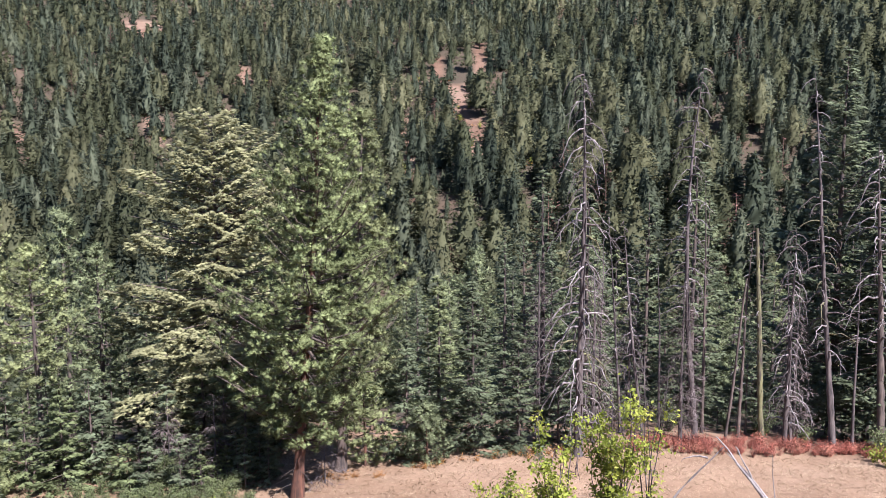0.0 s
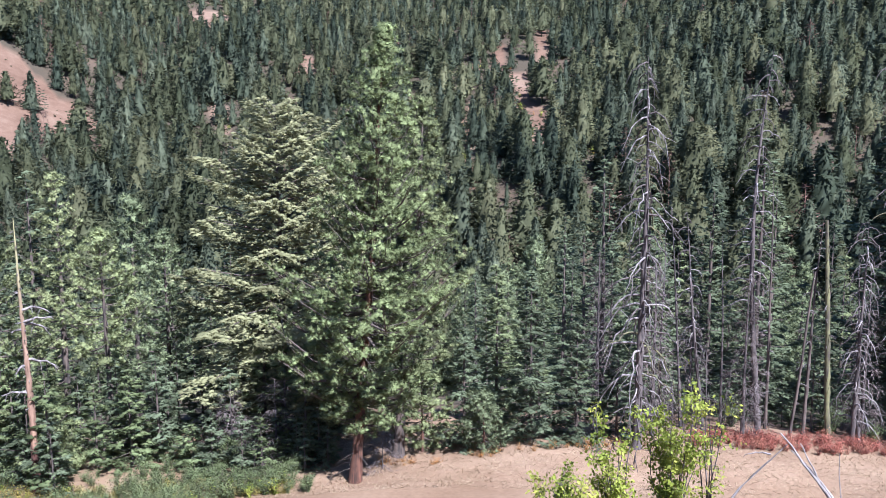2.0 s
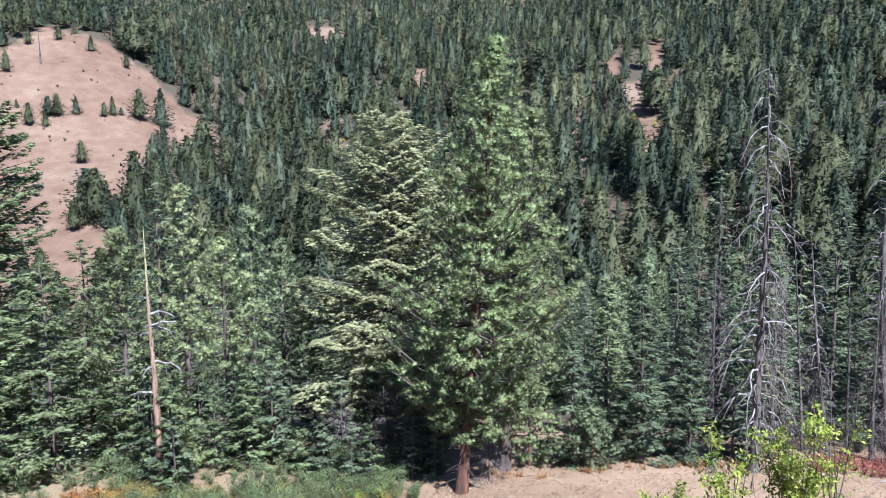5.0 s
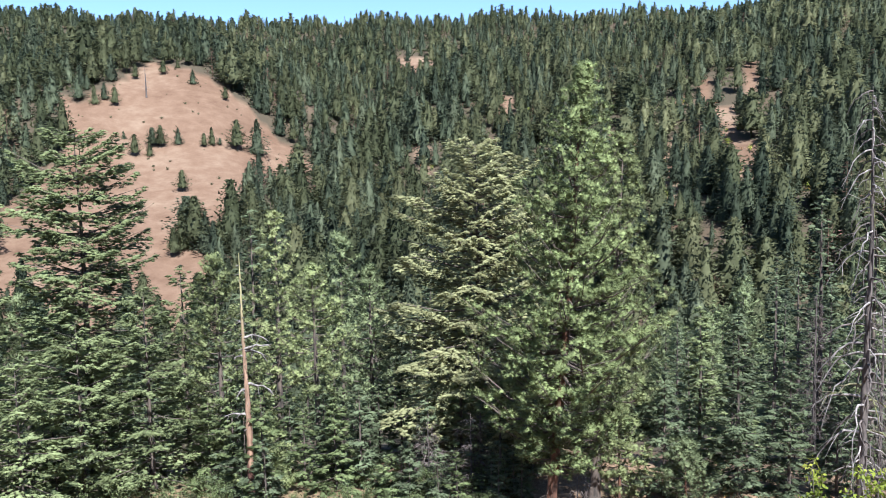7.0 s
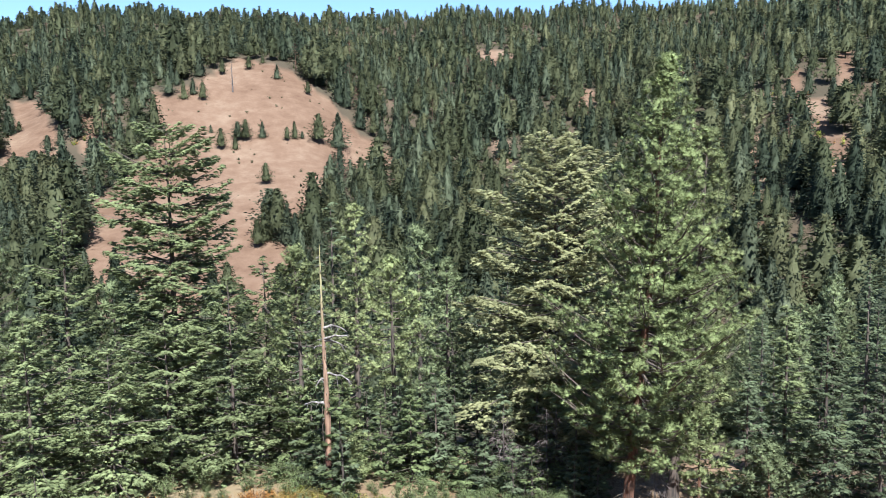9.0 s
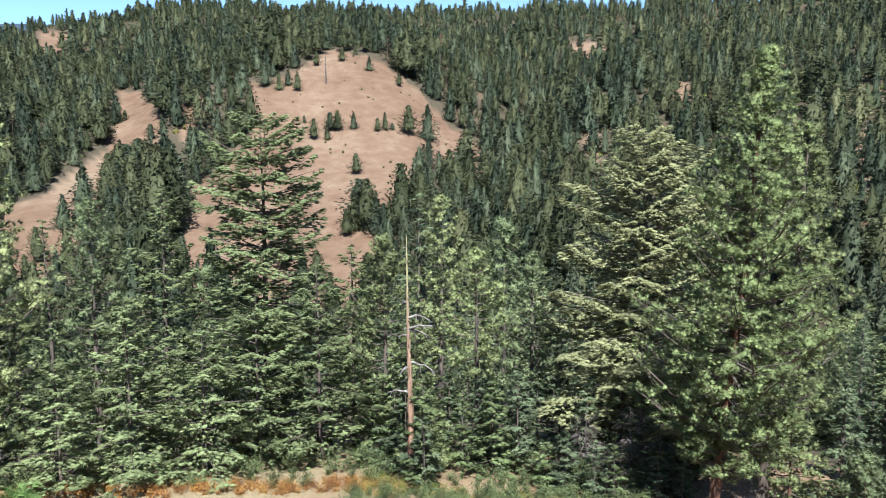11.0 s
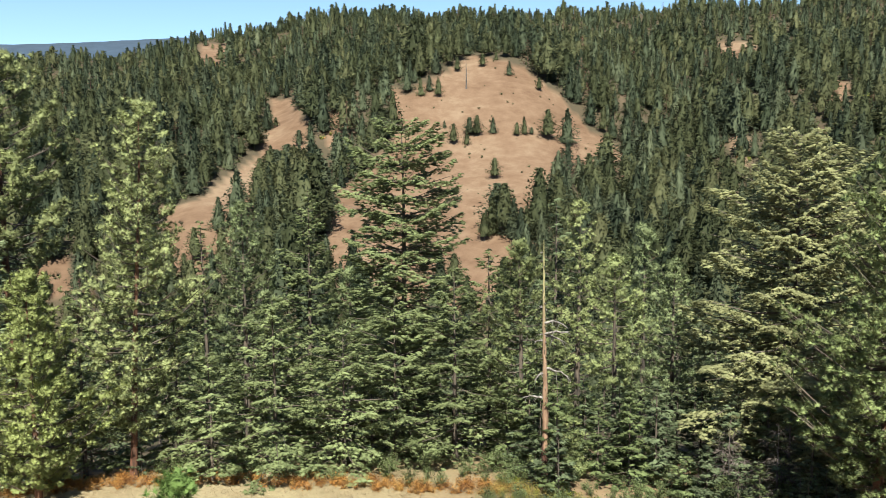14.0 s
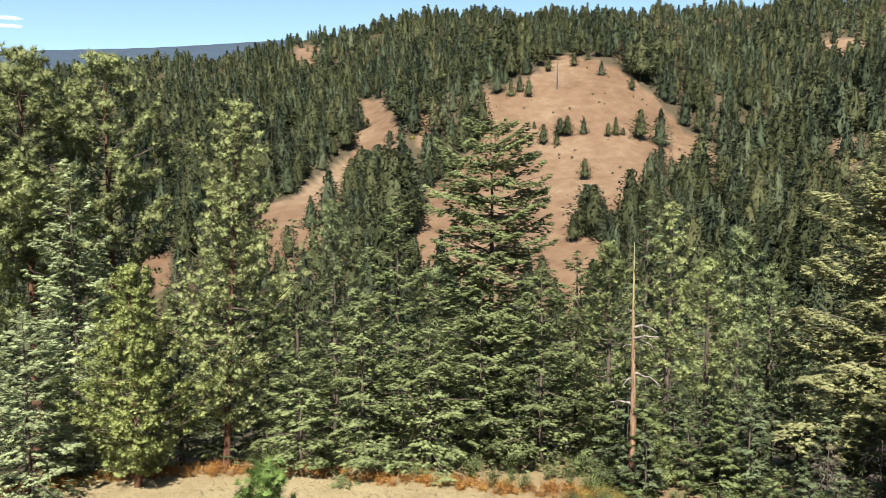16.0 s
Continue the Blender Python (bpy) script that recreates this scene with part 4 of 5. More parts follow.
def snag(bearing, far, top_bearing, high, radius, seed, label, bark=BARK_GREY, limb=BARK_BLEACHED, limbs=30, low=0.12, long=1.6, droop=0.7, tip=0.15, wobble=0.006, lichen=0.0, long_top=0.45, broken=False, bow=0.0):
    rng = np.random.default_rng(seed)
    x, y = place(bearing, far)
    x2, y2 = place(top_bearing, far)
    root = new("dead_snag")
    root.matrix_world = pose(x, y, at_height(x, y) - 0.1)
    stem = stem_path(high, (x2 - x, y2 - y), high * wobble, rng, 18)
    stem[:, 0] += bow * np.sin(np.linspace(0, np.pi, 18)) ** 1.3
    wood = Heap()
    s = np.linspace(0, 1, len(stem))
    stem = along(stem, np.linspace(0, 1, 54))
    s = np.linspace(0, 1, len(stem))
    stem[1:] += rng.normal(size=(53, 3)) * [0.014, 0.014, 0] * (radius / 0.2) * (1.1 - s[1:, None])
    wood.tube(stem, (radius * ((1 - s) ** 0.8 * (1 - tip) + tip * (1.0 if broken else 1 - s * 0.8)) + 0.3 * radius * np.exp(-s * 35)) * rng.uniform(0.88, 1.12, len(s)), 9)
    part("trunk", wood.mesh("trunk", bark, True), root)
    for i in range(limbs):
        u = low + (0.985 - low) * (i + rng.uniform(0, 1)) / limbs
        size = long * (1 - (1 - long_top) * u) * rng.uniform(0.45, 1.15)
        me = dead_branch(rng, size, droop * rng.uniform(0.5, 1.3), 0.018 + 0.015 * size)
        mat = BARK_LICHEN if rng.uniform() < lichen else BARK_GREY if rng.uniform() < 0.45 else limb
        ob = part("branch", me.mesh("branch", mat, True), root)
        p = along(stem, u)
        ob.matrix_local = pose(p[0], p[1], p[2], 0, 0, math.degrees(i * 2.399) + rng.uniform(-30, 30))
    return tagged(root, label, "dead tree", "dead standing trees")


snag(9.4, 45.6, 9.7, 21.4, 0.25, 101, "tall grey dead pine with long drooping bare branches", limbs=110, long=3.6, droop=1.1, low=0.10, lichen=0.12, long_top=0.35)
snag(17.25, 50.3, 17.35, 22.4, 0.2, 102, "tall bent dead fir with sparse drooping branches", limbs=56, long=2.2, droop=0.8, low=0.35, wobble=0.006, long_top=0.55, bow=-0.8)
snag(25.8, 53.0, 23.8, 22.4, 0.2, 103, "tall leaning dead trunk with lichen on its lower half", limbs=60, long=2.2, droop=0.8, low=0.25, lichen=0.3)
snag(21.5, 51.7, 20.7, 13.0, 0.18, 104, "broken-topped dead trunk furred with yellow-green lichen", limbs=30, long=0.9, droop=0.6, low=0.25, lichen=0.5, bark=BARK_LICHEN, broken=True, tip=0.5)
snag(13.8, 49.8, 12.1, 13.6, 0.13, 105, "slender leaning dead pole with thin branches", limbs=34, long=1.4, droop=0.9, low=0.3)
snag(22.9, 52.0, 23.1, 13.2, 0.16, 106, "dead fir with many long drooping branches", limbs=70, long=2.1, droop=1.1, low=0.1, long_top=0.5)
snag(23.3, 52.3, 22.6, 11.5, 0.12, 107, "thin dead stem beside a larger one", limbs=14, long=1.2, droop=0.9, low=0.3)
snag(28.6, 54.0, 27.4, 18.5, 0.25, 108, "dark dead trunk with long curved hanging branches", limbs=46, long=3.2, droop=0.8, low=0.35, bark=BARK_DARK, long_top=0.7)
snag(20.0, 52.0, 20.5, 13.2, 0.12, 109, "thin dark dead pole", limbs=18, long=1.1, droop=0.6, low=0.25, bark=BARK_DARK)
snag(14.9, 51.0, 14.6, 12.2, 0.09, 110, "very slender bare pole leaning in the stand", limbs=6, long=0.6, droop=0.5, low=0.5)
snag(17.7, 52.5, 17.6, 16.0, 0.11, 111, "straight thin dead pole with stubby twigs", limbs=14, long=0.9, droop=0.5, low=0.3, bark=BARK_DARK)
snag(19.2, 51.0, 20.3, 10.0, 0.09, 112, "dark leaning trunk without a top", limbs=8, long=0.9, droop=0.5, low=0.3, bark=BARK_DARK, broken=True, tip=0.5)
snag(12.3, 51.0, 11.3, 14.0, 0.10, 113, "thin dead stem with hanging twigs", limbs=20, long=1.2, droop=0.9, low=0.3)
snag(10.8, 52.0, 10.9, 12.5, 0.09, 114, "thin dead stem behind the grey pine", limbs=18, long=1.1, droop=0.9, low=0.2)
snag(26.9, 53.0, 26.8, 12.0, 0.10, 115, "bare slanting pole among dark firs", limbs=10, long=0.8, droop=0.5, low=0.3)
snag(-31.3, 44.7, -31.4, 13.9, 0.22, 116, "barkless orange-brown dead trunk tapering to a lichened spike", limbs=60, long=0.46, droop=0.3, low=0.30, bark=SNAG_WOOD, lichen=0.45, tip=0.3, long_top=0.6)


def snag_arms():
    """The few long pale arms on the barkless trunk."""
    root = [o for o in bpy.data.objects if o.get("label", "").startswith("barkless orange")][0]
    rng = np.random.default_rng(7)
    for high, turn, long, droop in ((9.4, 28, 1.5, 0.5), (8.8, 12, 1.6, 0.2), (8.7, 45, 1.4, 0.55), (6.9, 20, 1.7, 0.45), (5.2, 205, 1.4, 0.35), (8.4, 190, 0.7, 0.3), (10.2, 160, 0.5, 0.0), (6.6, 235, 0.8, 0.8)):
        ob = part("branch", dead_branch(rng, long, droop, 0.075).mesh("branch", BARK_BLEACHED, True), root)
        ob.matrix_local = pose(-0.05, 0, high, 0, 0, turn)


snag_arms()


def twiggy(bearing, far, high, wide, seed, label):
    """A dead fir that keeps its mass of fine grey twigs."""
    tree("dead_fir", fir_meshes(high, wide, 0.12, seed, TWIG, BARK_GREY, full=2.0, spray=0.4, droop=0.6, per=70), *place(bearing, far), 0, label, "dead tree", "dead standing trees")


twiggy(16.3, 49.3, 9.8, 1.5, 121, "dead fir clothed in fine grey-brown twigs")
twiggy(10.4, 48.0, 10.5, 1.5, 122, "dead fir with brittle brown twigs behind the grey pine")
twiggy(23.4, 53.5, 10.0, 1.3, 123, "dead fir full of brittle drooping twigs")
twiggy(6.6, 56.0, 11.5, 1.5, 124, "half-dead fir with bare brown lower boughs")
twiggy(12.8, 52.5, 9.0, 1.4, 125, "dead brown fir among the dead poles")

twiggy(-17.2, 43.6, 3.0, 1.5, 126, "low dead fir, a tangle of grey twigs under the Douglas fir")
twiggy(-16.0, 45.2, 4.6, 2.4, 128, "dead lower boughs of grey twigs under the Douglas fir")
twiggy(-19.0, 45.8, 4.0, 2.0, 129, "tangled grey dead boughs at the foot of the Douglas fir")
twiggy(-8.6, 42.0, 2.8, 1.2, 127, "low tangle of dull dead boughs beside the tall pine")
# ---- shrubs, weeds and grass ----
def shrub_mesh(rng, wide, high, leaves, leaf, material, stems=7, stem_mat=BARK_GREY, bare=0.25):
    """Several thin stems from one foot, each carrying leaves on its outer part. Returns (stems, foliage)."""
    wood, leafage = Heap(), Heap()
    B, W = [], []
    for i in range(stems):
        turn, lean = i * 2.4 + rng.uniform(-0.4, 0.4), rng.uniform(0.1, 1.0)
        out = np.array([math.cos(turn), math.sin(turn), 0])
        tall = high * rng.uniform(0.7, 1.0) * (1 - 0.3 * lean)
        t = np.linspace(0, 1, 6)[:, None]
        path = out * wide * lean * t ** 1.3 + np.array([0, 0, tall]) * t + rng.normal(size=(6, 3)) * 0.04 * high * t
        wood.tube(path, 0.014 * high ** 0.5 * (1.1 - t[:, 0]), 4)
        k = leaves // stems
        s = rng.uniform(bare, 1.0, k)
        B.append(along(path, s) + rng.normal(size=(k, 3)) * 0.10 * max(wide, 0.3) * (0.6 + s[:, None]))
        W.append(rng.normal(size=(k, 3)) + [0, 0, 0.2])
    B, W = np.concatenate(B), np.concatenate(W)
    B[:, 2] = np.maximum(B[:, 2], 0.03)
    size = leaf * rng.uniform(0.6, 1.25, len(B))
    leafage.blades(B, W, size, size * 0.6, rng, 0.1, (B - [0, 0, high * 0.4]) / high + [0, 0, 0.35] + rng.normal(size=B.shape) * 0.25, True)
    return wood.mesh("stems", stem_mat, True), leafage.mesh("foliage", material)


def shrub(name, meshes, x, y, turn, size, label, category, group=""):
    root = new(name)
    root.matrix_world = pose(x, y, at_height(x, y) - 0.02, 0, 0, turn) @ Matrix.Scale(size, 4)
    tagged(part("stem", meshes[0], root), kind="stuff")
    part("foliage", meshes[1], root)
    return tagged(root, label, category, group)


EDGE = ((-75, 52.0), (-65, 50.6), (-59.5, 49.5), (-52, 47.0), (-48, 45.4), (-42, 44.3), (-38, 43.7), (-30, 43.0), (-13, 42.1), (-3, 42.8), (4.5, 44.6), (10, 45.5), (14.5, 46.8), (21, 48.4), (27, 51.2), (34, 54.0))  # where the meadow meets the trees


def edge_at(bearing):
    return float(np.interp(bearing, *zip(*EDGE)))


rng = np.random.default_rng(200)
RED = [shrub_mesh(rng, 0.6, 0.85, 380, 0.065, LEAF_RED, 8, BARK_DARK, 0.15) for _ in range(5)]
for i in range(230):
    bx = rng.uniform(12.8, 33)
    far = edge_at(bx) + rng.uniform(0.1, 2.6)
    shrub("red_shrub", RED[i % 5], *place(bx, far), rng.uniform(0, 360), rng.uniform(0.6, 1.15), "low shrub with red autumn leaves at the wood's edge", "shrub", "red shrubs at the wood's edge")
RUST = [shrub_mesh(rng, 0.6, 0.5, 260, 0.055, LEAF_RUST, 7, BARK_DARK, 0.1) for _ in range(4)]
for i in range(270):
    bx = rng.uniform(-74, -33)
    far = edge_at(bx) + rng.uniform(-0.1, 1.5)
    shrub("rusty_weed", RUST[i % 4], *place(bx, far), rng.uniform(0, 360), rng.uniform(0.7, 1.4), "low orange-brown weed along the edge of the trees", "weed", "orange weeds along the trees")
for i in range(44):
    bx = rng.uniform(-9, 12)
    shrub("rusty_weed", RUST[i % 4], *place(bx, edge_at(bx) + rng.uniform(-0.2, 0.9)), rng.uniform(0, 360), rng.uniform(0.4, 0.9), "low orange-brown weed along the edge of the trees", "weed", "orange weeds along the trees")
GREEN = [shrub_mesh(rng, 0.7, 1.3, 900, 0.075, FIR_BRIGHT, 9, BARK_DARK, 0.05) for _ in range(4)]
for i in range(70):
    bx = rng.choice([rng.uniform(-58, -28), rng.uniform(-26, -13), rng.uniform(-75, -58)], p=[0.6, 0.25, 0.15])
    shrub("green_shrub", GREEN[i % 4], *place(bx, edge_at(bx) + rng.uniform(0.8, 4.0)), rng.uniform(0, 360), rng.uniform(0.6, 1.5), "leafy green shrub under the edge of the trees", "shrub", "green shrubs under the trees")
for i in range(50):
    bx = rng.uniform(-33, -12)
    shrub("green_shrub", GREEN[i % 4], *place(bx, rng.uniform(42.0, 46)), rng.uniform(0, 360), rng.uniform(0.4, 0.9), "leafy green shrub under the edge of the trees", "shrub", "green shrubs under the trees")
for i in range(150):
    bx = rng.uniform(-36, -13.5)
    shrub("green_shrub", GREEN[i % 4], *place(bx, rng.uniform(38.2, 43.0)), rng.uniform(0, 360), rng.uniform(0.5, 1.1), "leafy green shrub under the edge of the trees", "shrub", "green shrubs under the trees")
for i in range(14):
    bx = rng.uniform(8, 32)
    shrub("green_shrub", GREEN[i % 4], *place(bx, rng.uniform(52, 60)), rng.uniform(0, 360), rng.uniform(0.8, 1.8), "leafy green shrub under the dead stand", "shrub", "green shrubs under the dead stand")
GOLD = [shrub_mesh(rng, 0.55, 0.6, 420, 0.05, LEAF_GOLD, 10, BARK_DARK, 0.05) for _ in range(3)]
for i in range(110):
    bx = rng.uniform(-35, -15.5)
    shrub("golden_weed", GOLD[i % 3], *place(bx, float(np.interp(bx, (-35, -26, -21, -16), (43.0, 41.0, 39.8, 39.0))) + rng.uniform(0, 2.2)), rng.uniform(0, 360), rng.uniform(0.6, 1.25), "golden yellow weed in the dry grass below the trees", "weed", "golden weeds below the trees")
YELLOW = [shrub_mesh(rng, 0.6, 1.0, 200, 0.14, LEAF_YELLOW, 8, BARK_DARK, 0.1) for _ in range(3)]
for i, (bx, far, size) in enumerate(((-34.1, 45.0, 0.8), (-33.3, 44.8, 0.6), (-27.6, 43.2, 0.6), (-23.5, 42.4, 0.5), (-31.9, 43.6, 0.5), (29.0, 50.0, 1.5), (28.2, 51.0, 1.2), (-18.0, 42.0, 0.5), (-29.6, 43.4, 0.7))):
    shrub("yellow_shrub", YELLOW[i % 3], *place(bx, far), i * 70, size, "small yellow-green shrub in dry weeds", "shrub", "yellow-green shrubs")

for i in range(34):
    shrub("yellow_shrub", YELLOW[i % 3], *place(rng.uniform(-34, -15), rng.uniform(38.4, 41.0)), i * 70, rng.uniform(0.5, 0.9), "small yellow-green shrub in dry weeds", "shrub", "yellow-green shrubs")


def near_bush(bearing, far, wide, high, leaves, stems, seed, label, twigs):
    rng = np.random.default_rng(seed)
    root = new("leafy_bush")
    x, y = place(bearing, far)
    root.matrix_world = pose(x, y, at_height(x, y) - 0.03)
    for i in range(stems):
        wood, leafage = Heap(), Heap()
        turn, lean = i * 2.4 + rng.uniform(-0.5, 0.5), rng.uniform(0.05, 0.9)
        out = np.array([math.cos(turn), math.sin(turn), 0])
        tall = high * rng.uniform(0.62, 1.0)
        t = np.linspace(0, 1, 9)[:, None]
        path = out * wide * lean * t ** 1.2 + np.array([0, 0, tall]) * t + np.cumsum(rng.normal(size=(9, 3)) * 0.06, 0) * t
        wood.tube(path, 0.013 * (1.1 - t[:, 0]) + 0.003, 6)
        bare = rng.uniform() < twigs
        B, W = [], []
        for _ in range(9):
            s = rng.uniform(0.35, 0.97)
            p = along(path, s)
            w = rng.normal(size=3) * [1, 1, 0.4] + out * 0.5 + [0, 0, 0.5]
            w = w / np.linalg.norm(w) * rng.uniform(0.15, 0.42)
            q = np.linspace(0, 1, 5)[:, None]
            twig = p + w * q + rng.normal(size=(5, 3)) * 0.012
            wood.tube(twig, 0.005 * (1.15 - q[:, 0]), 4)
            if not bare:
                k = int(leaves * 1.7 * rng.uniform(0.3, 1.6))
                B.append(along(twig, rng.uniform(0.2, 1.0, k)) + rng.normal(size=(k, 3)) * 0.055)
                W.append(rng.normal(size=(k, 3)) + [0, 0, -0.3])
        stem = part("stem", wood.mesh("stem", BARK_GREY, True), root)
        if B:
            B, W = np.concatenate(B), np.concatenate(W)
            size = rng.uniform(0.045, 0.09, len(B))
            leafage.blades(B, W, size, size * 0.66, rng, 0.12, leaf=True)
            part("foliage", leafage.mesh("foliage", LEAF_YELLOW), stem)
    return tagged(root, label, "bush")


near_bush(11.9, 14.2, 0.75, 3.5, 24, 16, 301, "tall open bush with yellow-green leaves and bare grey twigs", 0.3)
near_bush(8.0, 13.8, 0.35, 2.7, 22, 7, 302, "slim bush with sparse yellow-green leaves", 0.2)
near_bush(14.2, 14.6, 0.3, 4.0, 8, 6, 303, "thin upright bush with a few yellow leaves at its tips", 0.4)
near_bush(3.6, 13.6, 0.2, 1.7, 22, 4, 304, "low bush with bright yellow-green leaves", 0.0)
near_bush(5.4, 13.4, 0.2, 1.6, 22, 4, 305, "small leafy bush on the near slope", 0.0)


def dead_bough(label, *lines):
    """A fallen grey bough propped on the slope."""
    root = new("dead_bough")
    foot = lines[0][0]
    root.matrix_world = pose(*foot)
    for i, (a, b, c, r) in enumerate(lines):
        h = Heap()
        t = np.linspace(0, 1, 9)[:, None]
        p = np.array(a) * (1 - t) ** 2 + 2 * np.array(b) * t * (1 - t) + np.array(c) * t ** 2
        p[1:-1] += np.random.default_rng(40 + i).normal(size=(7, 3)) * 0.012
        h.tube(p - np.array(foot), r * 1.6 * (1.1 - t[:, 0] * 0.8), 6)
        part("branch", h.mesh("branch", BARK_BLEACHED, True), root)
    tagged(root, label, "dead branch")


dead_bough("forked grey dead bough lying on the slope", ((5.9, 12.6, 10.9), (5.1, 12.9, 12.1), (4.46, 13.2, 12.9), 0.024), ((5.95, 12.65, 10.9), (5.15, 13.0, 12.15), (4.64, 13.2, 12.62), 0.019), ((3.3, 13.4, 11.0), (3.9, 13.4, 11.9), (4.58, 13.2, 12.72), 0.017),
           ((4.36, 13.3, 12.5), (4.1, 13.4, 12.55), (3.95, 13.4, 12.4), 0.010), ((5.0, 13.0, 12.2), (4.85, 13.1, 12.6), (4.76, 13.15, 12.75), 0.010), ((5.4, 12.9, 11.0), (5.36, 12.95, 12.0), (5.3, 12.96, 12.68), 0.008))


def grass_field():
    """Dry bunch grass on the meadow bench."""
    rng = np.random.default_rng(400)
    n = 150000
    b = np.where(rng.uniform(0, 1, n) < 0.62, rng.uniform(-19, 33, n), rng.uniform(-77, -40, n))
    far = np.sqrt(rng.uniform(38.5 ** 2, 50.5 ** 2, n))
    x, y = far * np.sin(np.radians(b)), far * np.cos(np.radians(b))
    clump = np.sin(x * 1.9 + 2 * np.sin(y * 0.8)) * np.sin(y * 2.3 + 1.5 * np.sin(x * 0.7))
    keep = rng.uniform(-0.8, 1.0, n) < clump + 0.55
    x, y = x[keep], y[keep]
    base = np.stack([x, y, land(x, y) - 0.01], 1)
    size = rng.uniform(0.10, 0.30, len(x))
    h = Heap()
    h.blades(base, rng.normal(size=base.shape) * [0.7, 0.7, 0.2] + [0.1, 0, 0.6], size, size * 0.05 + 0.010, rng, 0.25, rng.normal(size=base.shape) * 0.3 + [0, 0, 0.9])
    tagged(new("dry_grass", h.mesh("dry_grass", STRAW)), "pale dry bunch grass covering the meadow", "grass", kind="stuff")


grass_field()

# ---- lone trees and brush on the bald knoll ----
def lone_meshes(seed, kind, high, fat, material):
    """A far tree standing by itself: trunk and crown."""
    rng = np.random.default_rng(seed)
    v, fs, soft = hill_tree(rng, kind, 2)
    crown, wood = Heap(), Heap()
    crown.add(v * [fat * high, fat * high, high], fs[0], soft)
    crown.f += fs[1:]
    wood.tube([[0, 0, -0.3], [0, 0, high * 0.5]], [high * 0.016, high * 0.008], 6)
    return wood.mesh("trunk", BARK_DARK, True), crown.mesh("crown", material)


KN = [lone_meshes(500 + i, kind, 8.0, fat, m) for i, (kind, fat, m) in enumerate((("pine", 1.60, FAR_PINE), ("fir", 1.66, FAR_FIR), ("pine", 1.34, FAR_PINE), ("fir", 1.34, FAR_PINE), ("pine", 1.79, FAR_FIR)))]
for i, (bx, far, high) in enumerate(((-34.8, 292, 7.6), (-38.2, 337, 3.2), (-37.6, 325, 8.4), (-36.7, 325, 6.2), (-36.5, 332, 7.4), (-36.0, 331, 8.5), (-34.9, 332, 6.7), (-33.3, 329, 5.6), (-32.8, 331, 7.2), (-32.3, 332, 3.1), (-31.2, 332, 12.1), (-29.9, 335, 14.7),
                                     (-38.6, 361, 7.8), (-39.8, 362, 8.3), (-40.7, 367, 8.9), (-35.6, 391, 6.4), (-33.8, 380, 6.7), (-37.3, 386, 6.8), (-34.7, 399, 4.9), (-48.0, 345, 6.5), (-49.5, 388, 4.7), (-39.2, 366, 7.0), (-31.8, 372, 6.0), (-35.0, 246, 11.5), (-34.6, 249, 14.5), (-34.1, 245, 15.5), (-33.5, 242, 12.0), (-35.5, 242, 8.5), (-32.6, 240, 10), (-32.0, 243, 12), (-37.6, 214, 9), (-38.6, 210, 11), (-50.6, 296, 12), (-50.1, 300, 14), (-49.6, 298, 15), (-49.1, 304, 13), (-48.7, 306, 15), (-48.3, 312, 11), (-49.9, 318, 12), (-48.9, 322, 10), (-52.0, 262, 9), (-53.4, 246, 10), (-55.0, 226, 9), (-50.9, 280, 10))):
    tree("young_pine", KN[i % 5], *place(bx, far), i * 77, "lone dark green pine on the bald grassy knoll", "pine tree", "lone pines on the knoll", high / 8.0)
rng = np.random.default_rng(510)
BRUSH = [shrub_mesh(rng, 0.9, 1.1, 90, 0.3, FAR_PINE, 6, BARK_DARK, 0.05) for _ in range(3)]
for i in range(120):
    bx, far = rng.uniform(-43, -28), rng.uniform(255, 405)
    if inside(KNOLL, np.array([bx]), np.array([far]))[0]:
        shrub("sagebrush", BRUSH[i % 3], *place(bx, far), i * 50, rng.uniform(0.3, 1.1), "small dark brush dotting the bald knoll", "shrub", "brush on the knoll")
CLEARINGS = ((-2.7, 262), (-2.3, 270), (-2.6, 285), (0.9, 312), (1.4, 330), (2.4, 372), (2.7, 300), (1.8, 285), (2.9, 272), (-1.6, 372), (0.1, 366), (6.4, 262), (5.9, 250), (-4.6, 318), (-12.9, 398), (-18.6, 350), (13.6, 425), (-56.0, 452), (-55.6, 470), (-53.0, 585), (-46.0, 342))
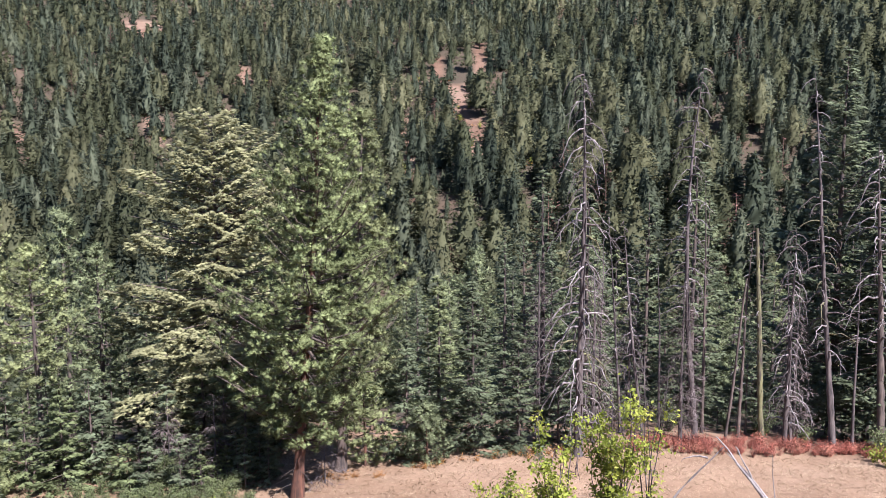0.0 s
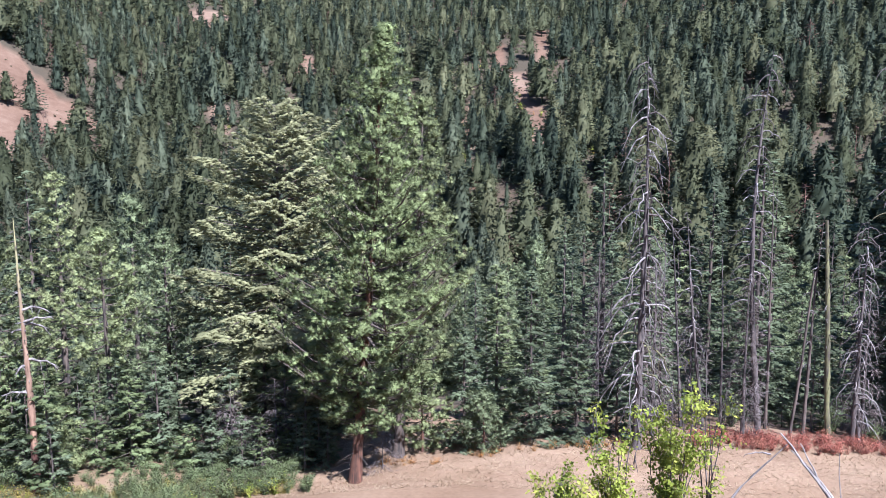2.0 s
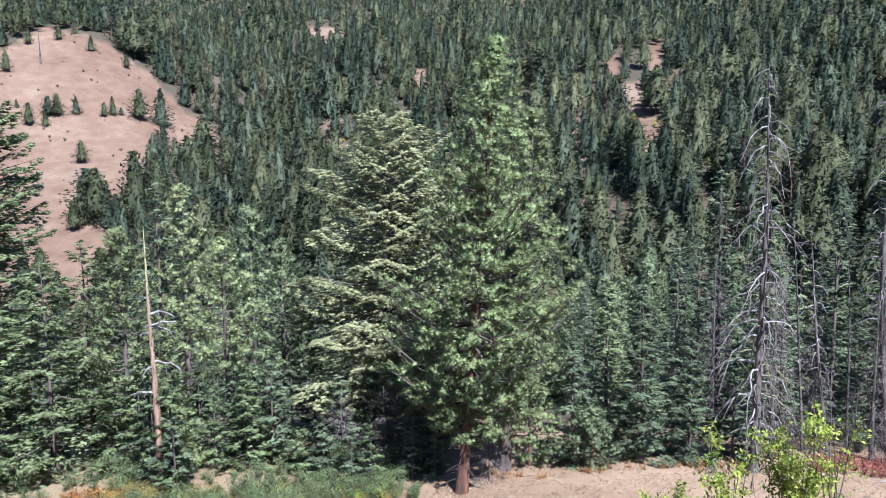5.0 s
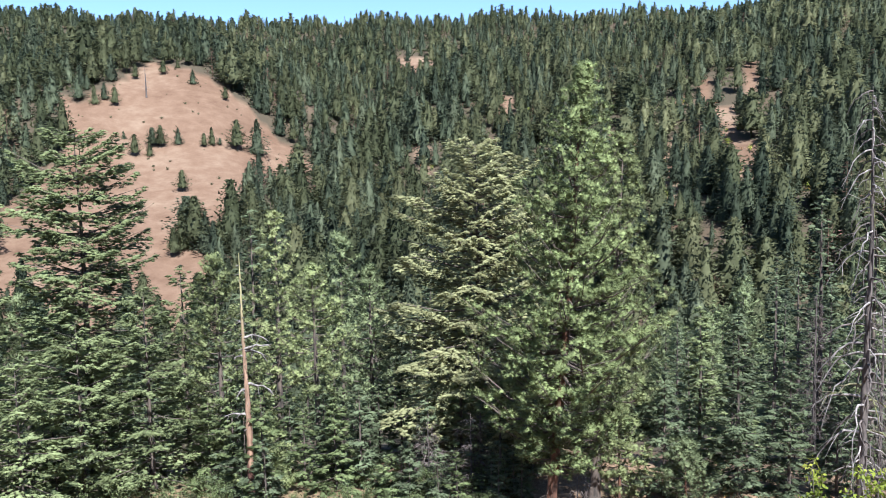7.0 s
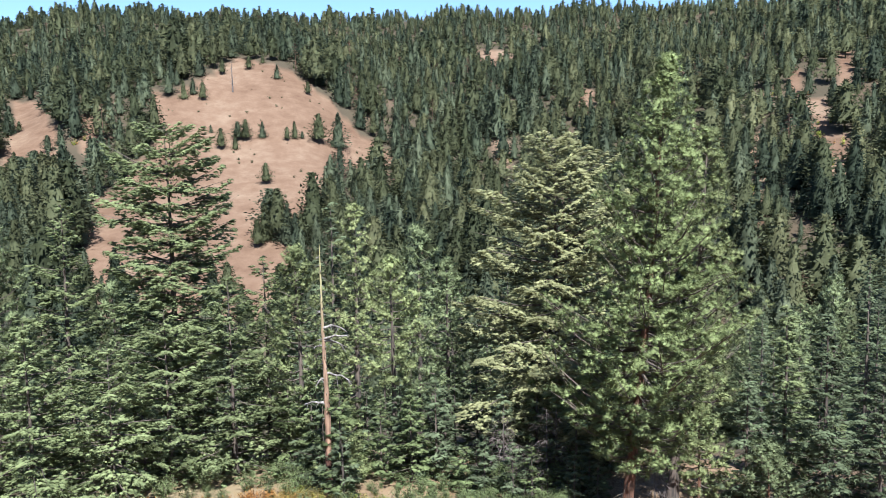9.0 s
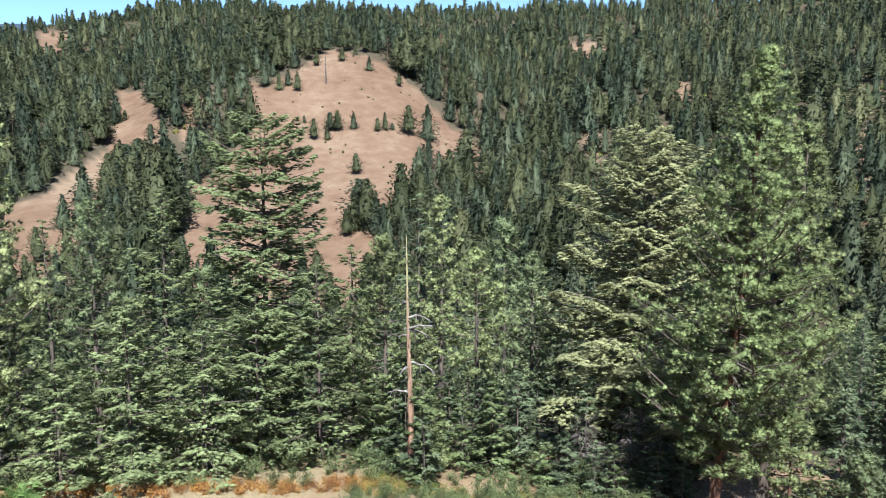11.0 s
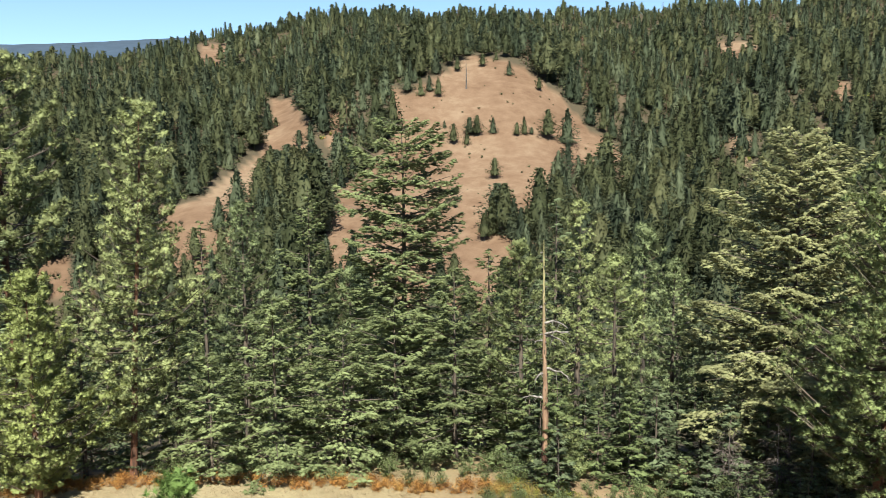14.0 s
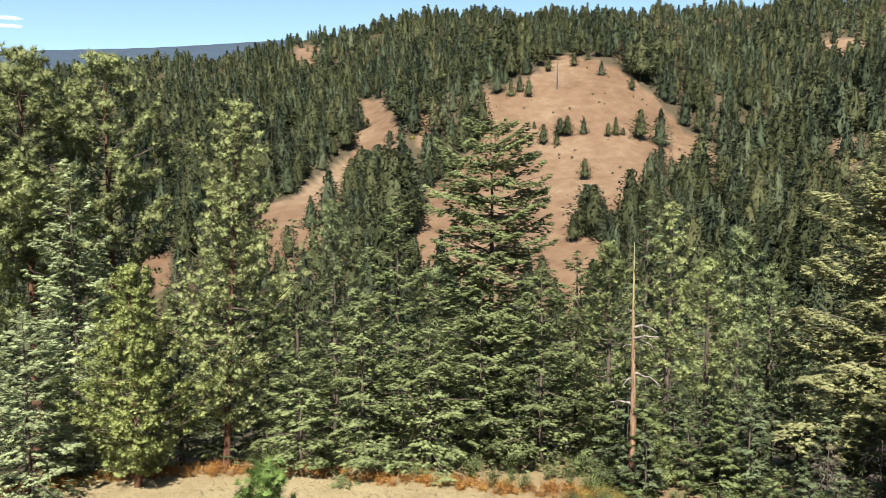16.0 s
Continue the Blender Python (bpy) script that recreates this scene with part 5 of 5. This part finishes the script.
for i, (bx, far) in enumerate(CLEARINGS):
    for k in range(3):
        shrub("clearing_brush", (YELLOW, RUST)[(i + k) % 3 == 0][k], *place(bx + rng.normal() * 0.35, far + rng.normal() * 7), i * 50 + k * 90, rng.uniform(1.6, 3.2), "yellowing brush in a clearing on the hillside", "shrub", "brush in the clearings")
snag(-36.7, 369, -36.7, 13.0, 0.35, 520, "bare grey dead tree on the bald knoll", limbs=22, long=2.4, droop=0.4, low=0.2)


def cloud():
    """Two thin streaks of cloud, ragged at their rims."""
    m, nodes, links, bsdf = nodes_of("cloud_white")
    bsdf.inputs["Base Color"].default_value = (0.9, 0.91, 0.93, 1)
    bsdf.inputs["Roughness"].default_value = 1.0
    cover = nodes.new("ShaderNodeAttribute")
    cover.attribute_name = "cloud_cover"
    wisps = noise_of(nodes, links, 0.03, 5.0, 0.6, (1, 1, 3))
    both = nodes.new("ShaderNodeMath")
    both.operation, both.use_clamp = "MULTIPLY_ADD", True
    links.new(wisps.outputs["Fac"], both.inputs[0])
    both.inputs[1].default_value = 1.4
    less = nodes.new("ShaderNodeMath")
    less.operation = "SUBTRACT"
    links.new(cover.outputs["Fac"], less.inputs[0])
    less.inputs[1].default_value = 1.05
    links.new(less.outputs[0], both.inputs[2])
    links.new(both.outputs[0], bsdf.inputs["Alpha"])
    cols, rows = 61, 31
    side, high = np.meshgrid(np.linspace(-74.5, -70.0, cols), np.linspace(8.0, 9.1, rows), indexing="ij")
    a = np.radians(side)
    verts = np.stack([4300 * np.sin(a), 4300 * np.cos(a), EYE + 4300 * np.tan(np.radians(high))], -1).reshape(-1, 3)
    k = (np.arange(cols - 1)[:, None] * rows + np.arange(rows - 1)[None]).ravel()
    me = mesh_of("cloud", verts, np.stack([k, k + 1, k + rows + 1, k + rows], 1), m, True)
    along_it = np.clip((-70.3 - side) / 0.7, 0, 1) * np.clip((side + 74.5) / 1.5, 0, 1)
    body = np.maximum(np.exp(-((high - 8.8) / 0.11) ** 2), np.exp(-((high - 8.34) / 0.10) ** 2))
    me.attributes.new("cloud_cover", "FLOAT", "POINT").data.foreach_set("value", (along_it * body * 1.1).ravel())
    tagged(new("cloud", me), "thin white cloud in two streaks above the ridge", "cloud", kind="structure")


cloud()
